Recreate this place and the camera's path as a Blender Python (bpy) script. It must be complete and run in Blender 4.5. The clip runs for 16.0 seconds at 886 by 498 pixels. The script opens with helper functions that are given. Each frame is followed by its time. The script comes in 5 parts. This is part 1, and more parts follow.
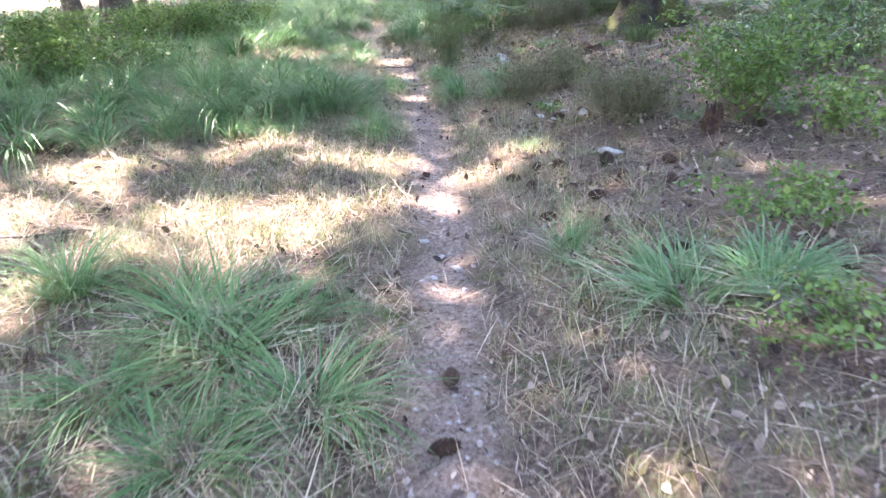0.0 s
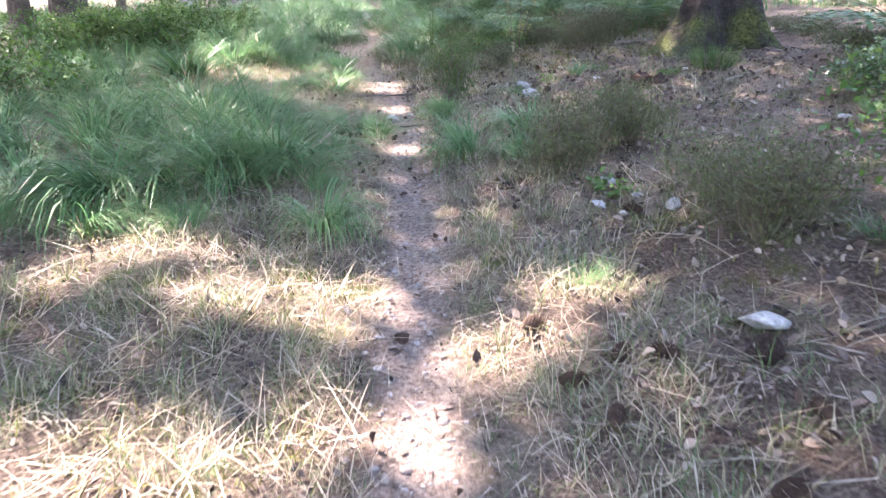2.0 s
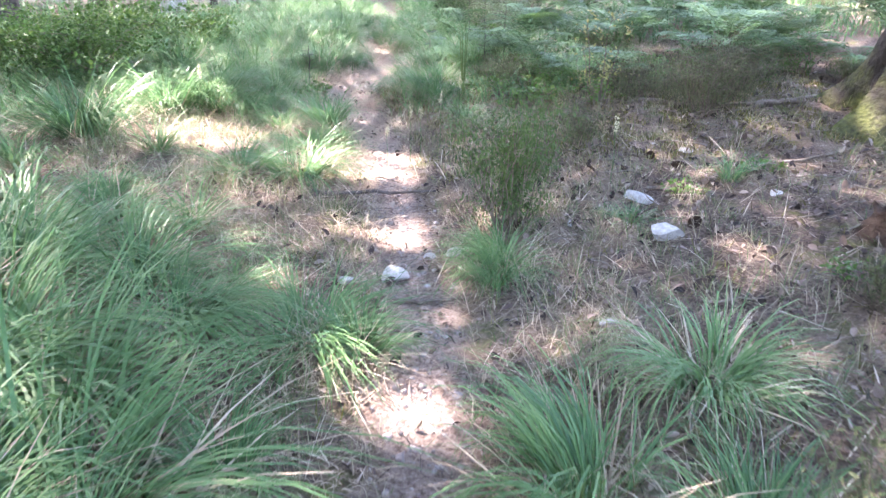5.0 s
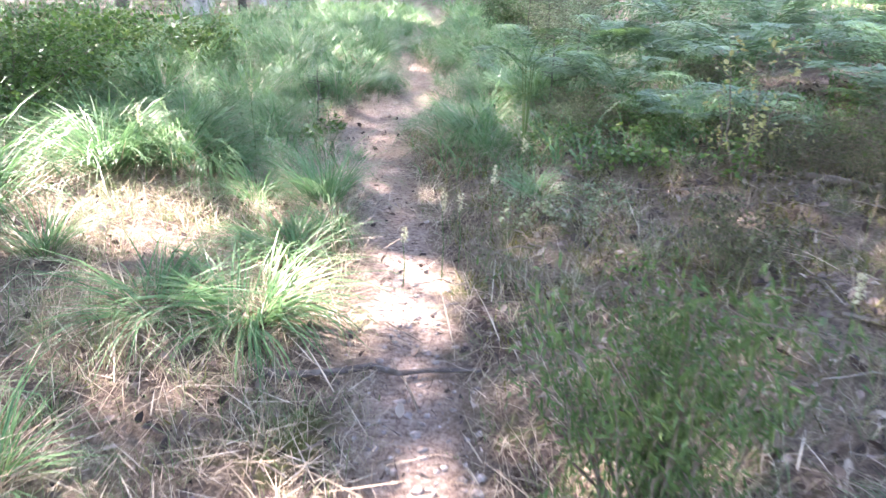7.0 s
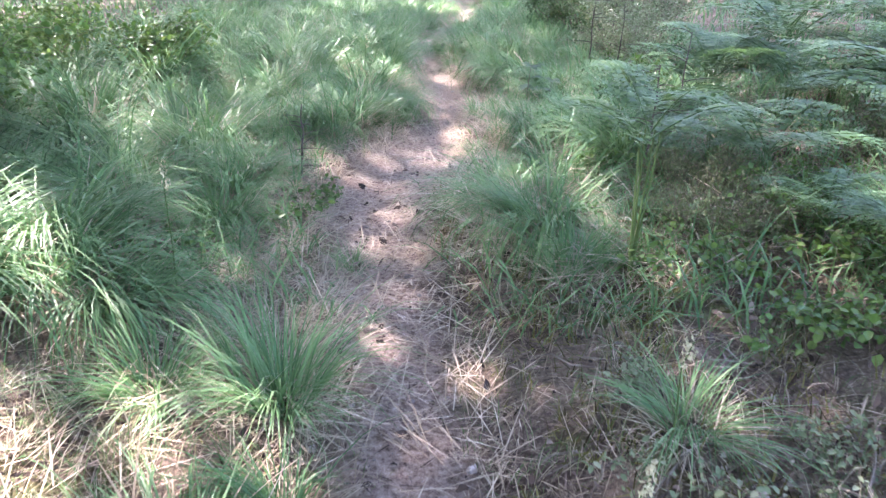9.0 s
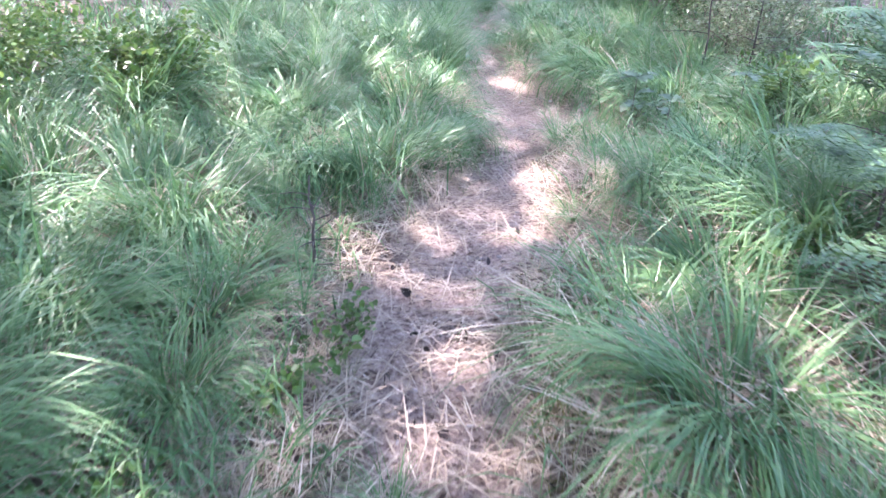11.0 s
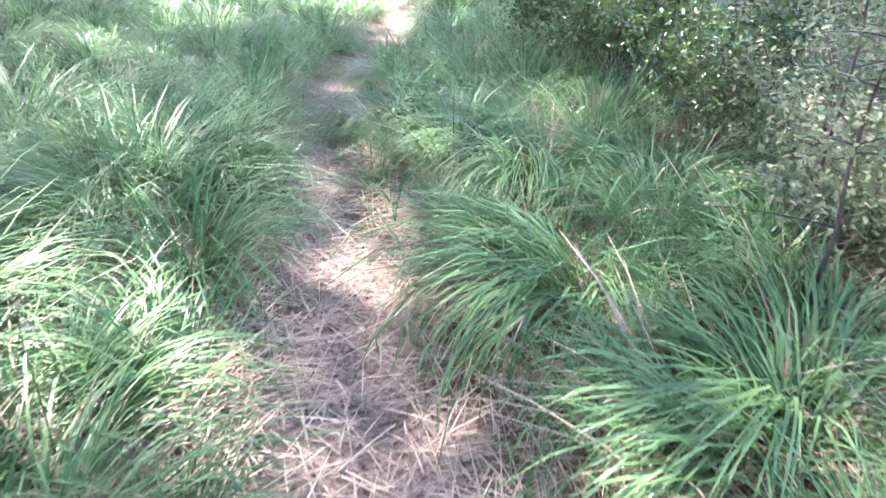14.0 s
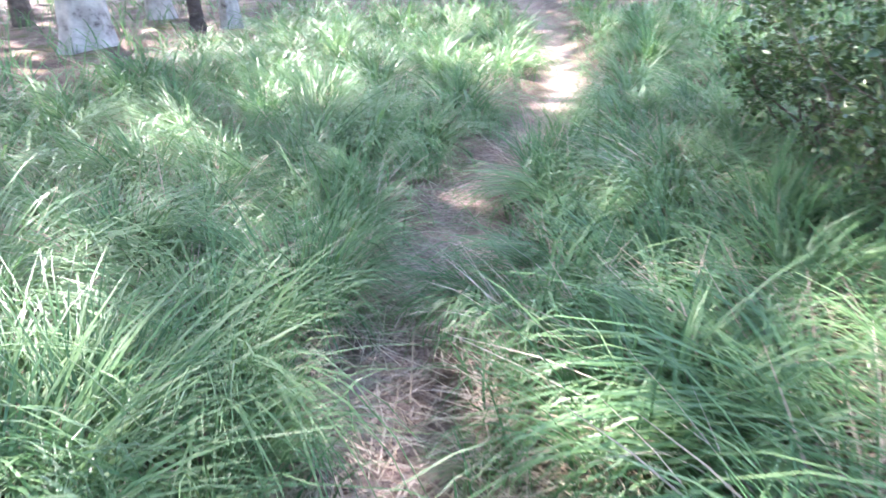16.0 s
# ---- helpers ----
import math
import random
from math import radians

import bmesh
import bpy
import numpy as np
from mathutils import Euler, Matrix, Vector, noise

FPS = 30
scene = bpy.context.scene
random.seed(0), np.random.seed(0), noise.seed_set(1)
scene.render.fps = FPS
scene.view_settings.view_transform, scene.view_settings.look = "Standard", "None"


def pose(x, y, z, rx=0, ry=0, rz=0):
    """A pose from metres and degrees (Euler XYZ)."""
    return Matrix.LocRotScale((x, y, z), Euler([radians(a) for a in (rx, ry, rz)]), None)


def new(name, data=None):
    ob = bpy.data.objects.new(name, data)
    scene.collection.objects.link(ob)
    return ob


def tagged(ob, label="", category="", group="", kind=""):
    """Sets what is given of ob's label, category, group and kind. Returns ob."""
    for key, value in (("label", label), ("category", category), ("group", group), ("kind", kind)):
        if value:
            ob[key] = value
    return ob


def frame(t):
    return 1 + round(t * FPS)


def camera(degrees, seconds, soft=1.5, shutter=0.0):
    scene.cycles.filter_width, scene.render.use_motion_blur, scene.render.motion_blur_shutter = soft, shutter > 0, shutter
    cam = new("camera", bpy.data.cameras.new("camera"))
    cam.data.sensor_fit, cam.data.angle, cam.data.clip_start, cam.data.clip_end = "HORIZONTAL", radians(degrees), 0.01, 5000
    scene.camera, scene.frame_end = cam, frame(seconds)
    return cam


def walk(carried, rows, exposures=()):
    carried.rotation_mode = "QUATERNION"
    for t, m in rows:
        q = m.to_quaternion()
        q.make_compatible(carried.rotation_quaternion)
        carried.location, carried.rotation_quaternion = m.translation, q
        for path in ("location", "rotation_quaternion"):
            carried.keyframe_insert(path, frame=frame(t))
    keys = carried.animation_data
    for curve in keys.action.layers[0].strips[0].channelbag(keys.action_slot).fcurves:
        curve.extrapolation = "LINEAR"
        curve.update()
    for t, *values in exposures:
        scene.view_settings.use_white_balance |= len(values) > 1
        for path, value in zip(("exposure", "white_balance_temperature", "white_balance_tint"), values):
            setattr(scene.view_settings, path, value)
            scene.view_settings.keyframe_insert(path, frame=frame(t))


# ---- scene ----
cam = camera(63.7, 16.0, soft=1.4, shutter=0.25)
PATH = [
    (0, pose(0.0, 0.0, 1.554, 67.64, 1.94, -0.05)),
    (0.5, pose(0.016, 0.79, 1.523, 67.16, 1.89, 0.46)),
    (1, pose(-0.024, 1.434, 1.528, 66.42, 1.68, -1.61)),
    (1.5, pose(0.053, 2.071, 1.468, 66.94, 2.33, -1.24)),
    (2, pose(0.053, 2.721, 1.433, 68.12, 1.1, 0.71)),
    (2.5, pose(0.031, 3.352, 1.416, 68.26, 0.01, 1.13)),
    (3, pose(0.025, 4.051, 1.443, 68.79, 0.56, 4.44)),
    (3.5, pose(-0.116, 4.741, 1.473, 68.24, -0.55, 2.98)),
    (4, pose(-0.121, 5.315, 1.471, 69.22, 0.4, 2.22)),
    (4.2, pose(-0.127, 5.529, 1.499, 68.47, 0.24, 3.29)),
    (6.3, pose(-0.309, 7.921, 1.501, 67.59, -2.05, 0.18)),
    (6.5, pose(-0.308, 8.141, 1.471, 68.54, -1.62, 0.67)),
    (7, pose(-0.345, 8.79, 1.456, 67.87, -0.86, 6.06)),
    (7.5, pose(-0.469, 9.373, 1.469, 67.36, -0.44, 8.34)),
    (8, pose(-0.563, 10.017, 1.477, 67.1, -0.78, 9.1)),
    (8.5, pose(-0.698, 10.575, 1.454, 67.38, -1.22, 8.83)),
    (8.7, pose(-0.722, 10.787, 1.494, 67.0, -1.9, 7.63)),
    (10.8, pose(-1.074, 12.496, 1.495, 63.53, 0.23, 10.85)),
    (11, pose(-1.141, 12.767, 1.48, 63.92, 0.67, 10.87)),
    (11.5, pose(-1.249, 13.411, 1.468, 63.84, -0.96, 6.81)),
    (12, pose(-1.287, 14.155, 1.463, 63.62, -0.9, 5.81)),
    (12.5, pose(-1.403, 14.76, 1.492, 63.96, -1.32, 3.41)),
    (13, pose(-1.424, 15.388, 1.449, 64.34, -0.1, 1.52)),
    (13.5, pose(-1.41, 15.929, 1.439, 63.91, 1.21, 2.71)),
    (14, pose(-1.357, 16.52, 1.443, 63.35, -0.91, 2.08)),
    (14.5, pose(-1.312, 16.991, 1.485, 63.63, 1.19, 8.25)),
    (15, pose(-1.401, 17.554, 1.49, 63.45, 1.17, 9.45)),
    (15.5, pose(-1.416, 18.098, 1.471, 64.67, 1.22, 9.28)),
    (16, pose(-1.5, 18.641, 1.431, 65.13, 2.31, 14.85)),
]
walk(cam, PATH, exposures=[(0.0, 3.72, 7100, 21), (2.0, 3.6, 7000, 21), (4.2, 4.02, 6900, 22), (6.5, 4.0, 6900, 22), (8.7, 3.75, 6700, 24), (10.8, 4.05, 6300, 29), (13.0, 4.0, 6500, 26), (16.0, 3.85, 6400, 23)])

# ---- light ----
SUN_WAY = Vector((-0.46, 0.40, 0.80)).normalized()
world = bpy.data.worlds.new("world")
scene.world = world
world.use_nodes = True
wt = world.node_tree
sky = wt.nodes.new("ShaderNodeTexSky")
sky.sky_type = "NISHITA"
sky.sun_disc = False
sky.sun_elevation = math.asin(SUN_WAY.z)
sky.sun_rotation = math.atan2(SUN_WAY.x, SUN_WAY.y)
wt.links.new(sky.outputs[0], wt.nodes["Background"].inputs[0])
wt.nodes["Background"].inputs[1].default_value = 0.15
sun = new("sun", bpy.data.lights.new("sun", "SUN"))
sun.data.energy = 3.4
sun.data.angle = radians(0.8)
sun.data.color = (1.0, 0.97, 0.93)
sun.rotation_euler = SUN_WAY.to_track_quat("Z", "Y").to_euler()

rng = np.random.default_rng(7)

# ---- plan ----
TRACK = np.array([(-0.04, -6), (-0.04, 0), (-0.04, 2), (-0.01, 3), (-0.03, 4), (-0.14, 5.4), (-0.22, 7), (-0.33, 8.4), (-0.4, 9.6),
    (-0.6, 10.7), (-0.82, 11.7), (-0.95, 12.4), (-1.17, 13.5), (-1.45, 14.2), (-1.68, 15.2), (-1.52, 16.2), (-1.55, 17.1), (-1.57, 18),
    (-1.8, 19.1), (-2.0, 19.7), (-2.24, 20.5), (-2.33, 21.6), (-2.43, 22.4), (-2.2, 23.9), (-2.15, 25), (-2.6, 28), (-4, 34)], float)
HALF = np.array([(-6, 0.15), (9, 0.17), (11.7, 0.19), (13.5, 0.18), (14.2, 0.25), (15.2, 0.37), (16.2, 0.38), (17.1, 0.15), (18, 0.33), (19.1, 0.26), (19.7, 0.17), (34, 0.18)], float)


def bare_half(y):
    """Half the width of the bare trodden strip."""
    return np.interp(y, HALF[:, 0], HALF[:, 1])


def track_side(p):
    """Signed distance of points (n, 2) from the middle of the trodden track; right is positive."""
    p = np.atleast_2d(np.asarray(p, float))[:, :2]
    best, side = np.full(len(p), 1e9), np.zeros(len(p))
    for a, b in zip(TRACK[:-1], TRACK[1:]):
        d = b - a
        u = np.clip(((p - a) @ d) / (d @ d), 0, 1)
        v = p - a - u[:, None] * d
        r = np.hypot(v[:, 0], v[:, 1])
        s = np.where(d[1] * v[:, 0] - d[0] * v[:, 1] >= 0, r, -r)
        side = np.where(r < best, s, side)
        best = np.minimum(best, r)
    return side


def waves(x, y, scale, seed):
    """Smooth value noise from a few crossed sines, about -1 to 1."""
    r = np.random.default_rng(seed)
    out = 0
    for k in range(5):
        a, f, ph = r.uniform(0, 6.28), r.uniform(0.7, 1.6) / scale, r.uniform(0, 6.28)
        out = out + np.sin((x * math.cos(a) + y * math.sin(a)) * f * 6.28 + ph)
    return out / 2.8


def ground_z(p):
    p = np.atleast_2d(np.asarray(p, float))
    s = track_side(p)
    right = 0.5 * (1 - np.exp(-np.maximum(s - 0.25, 0) * 0.42))
    left = 0.1 * (1 - np.exp(-np.maximum(-s - 0.25, 0) * 0.8))
    rough = np.clip((np.abs(s) - 0.15) / 0.4, 0, 1)
    z = np.where(s > 0, right, left) + rough * (0.030 * waves(p[:, 0], p[:, 1], 1.1, 3) + 0.014 * waves(p[:, 0], p[:, 1], 0.33, 4))
    z = z + 0.0025 * waves(p[:, 0], p[:, 1], 0.23, 5) - 0.025 * np.exp(-(s / 0.2) ** 2)
    return z


def gz(x, y):
    return float(ground_z([(x, y)])[0])


# ---- mesh helpers ----
def mesh_of(name, verts, faces, material, smooth=True):
    """One mesh from arrays of vertices and equal-sided faces."""
    verts, faces = np.asarray(verts, np.float32), np.asarray(faces, np.int32)
    me = bpy.data.meshes.new(name)
    n = faces.shape[1]
    me.vertices.add(len(verts))
    me.vertices.foreach_set("co", verts.ravel())
    me.loops.add(faces.size)
    me.loops.foreach_set("vertex_index", faces.ravel())
    me.polygons.add(len(faces))
    me.polygons.foreach_set("loop_start", np.arange(0, faces.size, n, dtype=np.int32))
    me.polygons.foreach_set("use_smooth", np.full(len(faces), smooth))
    me.update(calc_edges=True)
    me.materials.append(material)
    return me


def join(*sets):
    vs, fs, k = [], [], 0
    for v, f in sets:
        vs.append(v)
        fs.append(f + k)
        k += len(v)
    return np.concatenate(vs), np.concatenate(fs)


def blades(root, az, length, tilt, droop, width, levels=4, roll=None):
    """Tapering, bending strips: root (n, 3), az and tilt and droop in radians (tilt from upright)."""
    n = len(root)
    s = np.linspace(0, 1, levels + 1)
    pos = root.astype(float).copy()
    roll = rng.uniform(-0.6, 0.6, n) if roll is None else roll
    across = np.stack([-np.sin(az + roll), np.cos(az + roll), np.zeros(n)], 1)
    verts = np.empty((n, levels + 1, 2, 3))
    for k in range(levels + 1):
        w = width * (1.0 - 0.88 * s[k] ** 1.6) * (0.6 + 0.4 * min(1, s[k] * 4))
        verts[:, k, 0] = pos - across * w[:, None] / 2
        verts[:, k, 1] = pos + across * w[:, None] / 2
        th = tilt + droop * (s[k] + 0.5 / levels) ** 1.3
        step = np.stack([np.cos(az) * np.sin(th), np.sin(az) * np.sin(th), np.cos(th)], 1)
        pos = pos + step * (length / levels)[:, None]
    base = (np.arange(n) * (levels + 1) * 2)[:, None, None]
    quad = (np.arange(levels) * 2)[None, :, None] + np.array([0, 1, 3, 2])[None, None, :]
    return verts.reshape(-1, 3), (base + quad).reshape(-1, 4)


def tube(points, radii, sides=8, cap=True):
    """A tapered tube along points."""
    pts = np.asarray(points, float)
    d = np.gradient(pts, axis=0)
    d /= np.linalg.norm(d, axis=1)[:, None] + 1e-9
    ref = np.where(np.abs(d[:, 2:3]) > 0.9, np.array([[1.0, 0, 0]]), np.array([[0, 0, 1.0]]))
    u = np.cross(d, ref)
    u /= np.linalg.norm(u, axis=1)[:, None] + 1e-9
    v = np.cross(d, u)
    a = np.arange(sides) / sides * 6.28318
    r = np.asarray(radii, float)[:, None, None]
    ring = pts[:, None, :] + r * (np.cos(a)[None, :, None] * u[:, None, :] + np.sin(a)[None, :, None] * v[:, None, :])
    k = len(pts)
    i = np.arange(k - 1)[:, None] * sides
    j = np.arange(sides)[None, :]
    f = np.stack([i + j, i + (j + 1) % sides, i + sides + (j + 1) % sides, i + sides + j], -1).reshape(-1, 4)
    return ring.reshape(-1, 3), f


def leaf_quads(centre, size, aspect=0.5, flat=0.6):
    """Folded pointed leaves: each a pair of quads about a midrib, facing mostly up (flat near 1) or anyhow (0)."""
    n = len(centre)
    az = rng.uniform(0, 6.283, n)
    el = rng.normal(0, 1.2 * (1 - flat) + 0.25, n)
    along = np.stack([np.cos(az) * np.cos(el), np.sin(az) * np.cos(el), np.sin(el)], 1)
    up = np.array([0, 0, 1.0]) + rng.normal(0, 1.0 * (1 - flat) + 0.12, (n, 3))
    side = np.cross(along, up)
    side /= np.linalg.norm(side, axis=1)[:, None] + 1e-9
    nor = np.cross(side, along)
    L, w = size[:, None], (size * aspect)[:, None]
    a = centre
    tip = centre + along * L - nor * L * 0.12
    m1 = centre + along * L * 0.33
    m2 = centre + along * L * 0.70
    l1, l2 = m1 - side * w * 0.5 + nor * w * 0.16, m2 - side * w * 0.42 + nor * w * 0.14
    r1, r2 = m1 + side * w * 0.5 + nor * w * 0.16, m2 + side * w * 0.42 + nor * w * 0.14
    v = np.stack([a, l1, l2, tip, r2, r1], 1).reshape(-1, 3)
    b = (np.arange(n) * 6)[:, None, None]
    return v, (b + np.array([[0, 3, 2, 1], [0, 5, 4, 3]])[None]).reshape(-1, 4)


def part(name, verts, faces, material, parent=None, label="", smooth=True):
    ob = new(name, mesh_of(name, verts, faces, material, smooth))
    if parent is not None:
        ob.parent = parent
    if label:
        ob["label"] = label
    return ob


def thing(name, x, y, label, category, group="", z=None, rz=0.0, scale=(1, 1, 1)):
    ob = new(name)
    ob.empty_display_size = 0.1
    ob.matrix_basis = pose(x, y, gz(x, y) if z is None else z, 0, 0, rz) @ Matrix.Diagonal((*scale, 1))
    return tagged(ob, label, category, group)


# ---- materials ----
def material(name):
    m = bpy.data.materials.new(name)
    m.use_nodes = True
    return m, m.node_tree.nodes, m.node_tree.links, m.node_tree.nodes["Principled BSDF"]


def ramp(nodes, stops):
    r = nodes.new("ShaderNodeValToRGB")
    e = r.color_ramp.elements
    while len(e) < len(stops):
        e.new(0.5)
    for el, (at, c) in zip(e, stops):
        el.position, el.color = at, (*c, 1)
    return r


def leafy(name, stops, rough=0.45, through_light=0.35, per_object=0.35, spec=0.4):
    """Thin green or dry plant tissue: colour varies leaf by leaf and plant by plant; part of the light passes."""
    m, n, l, b = material(name)
    geo, obj = n.new("ShaderNodeNewGeometry"), n.new("ShaderNodeObjectInfo")
    mixv = n.new("ShaderNodeMath")
    mixv.operation = "MULTIPLY_ADD"
    l.new(obj.outputs["Random"], mixv.inputs[0])
    mixv.inputs[1].default_value = per_object
    sc = n.new("ShaderNodeMath")
    sc.operation = "MULTIPLY"
    l.new(geo.outputs["Random Per Island"], sc.inputs[0])
    sc.inputs[1].default_value = 1 - per_object
    l.new(sc.outputs[0], mixv.inputs[2])
    r = ramp(n, stops)
    l.new(mixv.outputs[0], r.inputs[0])
    tc, no = n.new("ShaderNodeTexCoord"), n.new("ShaderNodeTexNoise")
    no.inputs["Scale"].default_value = 60
    l.new(tc.outputs["Object"], no.inputs["Vector"])
    hs = n.new("ShaderNodeHueSaturation")
    mr = n.new("ShaderNodeMapRange")
    mr.inputs["To Min"].default_value, mr.inputs["To Max"].default_value = 0.75, 1.25
    l.new(no.outputs["Fac"], mr.inputs["Value"])
    l.new(mr.outputs[0], hs.inputs["Value"])
    l.new(r.outputs[0], hs.inputs["Color"])
    l.new(hs.outputs[0], b.inputs["Base Color"])
    b.inputs["Roughness"].default_value = rough
    b.inputs["Specular IOR Level"].default_value = spec
    t = n.new("ShaderNodeBsdfTranslucent")
    l.new(hs.outputs[0], t.inputs["Color"])
    mx = n.new("ShaderNodeMixShader")
    mx.inputs[0].default_value = through_light
    l.new(b.outputs[0], mx.inputs[1])
    l.new(t.outputs[0], mx.inputs[2])
    l.new(mx.outputs[0], n["Material Output"].inputs["Surface"])
    return m


def rough_solid(name, stops, scale=8, detail=8, rough=0.9, bump=0.5, bump_scale=40, dist=0.01, spec=0.25):
    """Soil, bark, stone: noise at two scales with relief."""
    m, n, l, b = material(name)
    tc = n.new("ShaderNodeTexCoord")
    a, c = n.new("ShaderNodeTexNoise"), n.new("ShaderNodeTexNoise")
    a.inputs["Scale"].default_value, a.inputs["Detail"].default_value, a.inputs["Roughness"].default_value = scale, detail, 0.65
    c.inputs["Scale"].default_value, c.inputs["Detail"].default_value = bump_scale, 6
    for t in (a, c):
        l.new(tc.outputs["Object"], t.inputs["Vector"])
    obj = n.new("ShaderNodeObjectInfo")
    ad = n.new("ShaderNodeMath")
    ad.operation = "MULTIPLY_ADD"
    l.new(obj.outputs["Random"], ad.inputs[0])
    ad.inputs[1].default_value = 0.16
    l.new(a.outputs["Fac"], ad.inputs[2])
    r = ramp(n, stops)
    l.new(ad.outputs[0], r.inputs[0])
    l.new(r.outputs[0], b.inputs["Base Color"])
    bp = n.new("ShaderNodeBump")
    bp.inputs["Strength"].default_value, bp.inputs["Distance"].default_value = bump, dist
    l.new(c.outputs["Fac"], bp.inputs["Height"])
    l.new(bp.outputs[0], b.inputs["Normal"])
    b.inputs["Roughness"].default_value = rough
    b.inputs["Specular IOR Level"].default_value = spec
    return m


def ground_material():
    m, n, l, b = material("forest_soil")
    tc = n.new("ShaderNodeTexCoord")

    def tex(scale, detail=8, rough=0.6):
        t = n.new("ShaderNodeTexNoise")
        t.inputs["Scale"].default_value, t.inputs["Detail"].default_value, t.inputs["Roughness"].default_value = scale, detail, rough
        l.new(tc.outputs["Object"], t.inputs["Vector"])
        return t

    def mix(fac, a, c):
        x = n.new("ShaderNodeMix")
        x.data_type = "RGBA"
        l.new(fac, x.inputs["Factor"])
        l.new(a, x.inputs["A"])
        l.new(c, x.inputs["B"])
        return x.outputs["Result"]

    fine = ramp(n, [(0.36, (0.022, 0.014, 0.012)), (0.46, (0.11, 0.073, 0.06)), (0.55, (0.27, 0.195, 0.16)), (0.66, (0.48, 0.38, 0.31))])
    l.new(tex(55, 10, 0.75).outputs["Fac"], fine.inputs[0])
    broad = ramp(n, [(0.38, (0.09, 0.062, 0.052)), (0.5, (0.21, 0.155, 0.125)), (0.62, (0.33, 0.26, 0.195))])
    l.new(tex(1.7, 6).outputs["Fac"], broad.inputs[0])
    half = n.new("ShaderNodeMix")
    half.data_type = "RGBA"
    half.inputs["Factor"].default_value = 0.45
    l.new(fine.outputs[0], half.inputs["A"])
    l.new(broad.outputs[0], half.inputs["B"])
    moss = ramp(n, [(0.3, (0.05, 0.065, 0.015)), (0.7, (0.16, 0.18, 0.05))])
    l.new(tex(30, 8).outputs["Fac"], moss.inputs[0])
    where = ramp(n, [(0.54, (0, 0, 0)), (0.66, (0.8, 0.8, 0.8))])
    l.new(tex(2.3, 7, 0.7).outputs["Fac"], where.inputs[0])
    soil = mix(where.outputs[0], half.outputs["Result"], moss.outputs[0])
    trodden = ramp(n, [(0.36, (0.09, 0.058, 0.052)), (0.5, (0.385, 0.28, 0.24)), (0.64, (0.64, 0.51, 0.45))])
    l.new(tex(38, 10, 0.8).outputs["Fac"], trodden.inputs[0])
    at = n.new("ShaderNodeAttribute")
    at.attribute_name = "trodden"
    soil = mix(at.outputs["Fac"], soil, trodden.outputs[0])
    l.new(soil, b.inputs["Base Color"])
    bp = n.new("ShaderNodeBump")
    bp.inputs["Strength"].default_value, bp.inputs["Distance"].default_value = 1.0, 0.03
    l.new(tex(70, 10, 0.8).outputs["Fac"], bp.inputs["Height"])
    l.new(bp.outputs[0], b.inputs["Normal"])
    b.inputs["Roughness"].default_value = 0.95
    b.inputs["Specular IOR Level"].default_value = 0.15
    return m


SOIL = ground_material()
GREEN = leafy("green_grass", [(0.0, (0.045, 0.125, 0.050)), (0.4, (0.108, 0.225, 0.088)), (0.75, (0.185, 0.315, 0.130)), (0.93, (0.25, 0.38, 0.18)), (1.0, (0.42, 0.42, 0.26))], rough=0.42, through_light=0.36, spec=0.4)
STRAW = leafy("dry_grass", [(0.0, (0.27, 0.19, 0.13)), (0.5, (0.50, 0.39, 0.29)), (1.0, (0.66, 0.58, 0.48))], rough=0.6, through_light=0.2)
SHORT = leafy("short_grass", [(0.0, (0.08, 0.15, 0.05)), (0.4, (0.17, 0.22, 0.09)), (0.62, (0.35, 0.29, 0.18)), (1.0, (0.54, 0.45, 0.34))], rough=0.6, through_light=0.25, per_object=0)
LITTER = leafy("needle_litter", [(0.0, (0.03, 0.02, 0.018)), (0.45, (0.12, 0.08, 0.068)), (0.8, (0.27, 0.195, 0.165)), (1.0, (0.40, 0.32, 0.275))], rough=0.8, through_light=0.0, per_object=0)
MOSSLEAF = leafy("moss_leaf", [(0.0, (0.045, 0.035, 0.018)), (0.45, (0.12, 0.105, 0.035)), (0.85, (0.20, 0.185, 0.06)), (1.0, (0.30, 0.25, 0.11))], rough=0.8, through_light=0.15, per_object=0, spec=0.2)
BUSHLEAF = leafy("bush_leaf", [(0.0, (0.045, 0.10, 0.025)), (0.5, (0.10, 0.19, 0.045)), (1.0, (0.22, 0.30, 0.09))], rough=0.4, through_light=0.35)
DARKLEAF = leafy("dark_leaf", [(0.0, (0.03, 0.07, 0.022)), (0.6, (0.075, 0.14, 0.045)), (1.0, (0.20, 0.26, 0.11))], rough=0.3, through_light=0.25, spec=0.6)
PALELEAF = leafy("pale_leaf", [(0.0, (0.11, 0.16, 0.08)), (0.6, (0.22, 0.27, 0.15)), (1.0, (0.40, 0.38, 0.26))], rough=0.5, through_light=0.3)
FERNLEAF = leafy("fern_leaf", [(0.0, (0.04, 0.10, 0.035)), (0.6, (0.095, 0.185, 0.065)), (1.0, (0.17, 0.26, 0.11))], rough=0.45, through_light=0.32, spec=0.45)
HEATHER = leafy("heather_sprig", [(0.0, (0.05, 0.042, 0.03)), (0.4, (0.105, 0.11, 0.055)), (0.8, (0.15, 0.185, 0.08)), (1.0, (0.28, 0.27, 0.16))], rough=0.7, through_light=0.1)
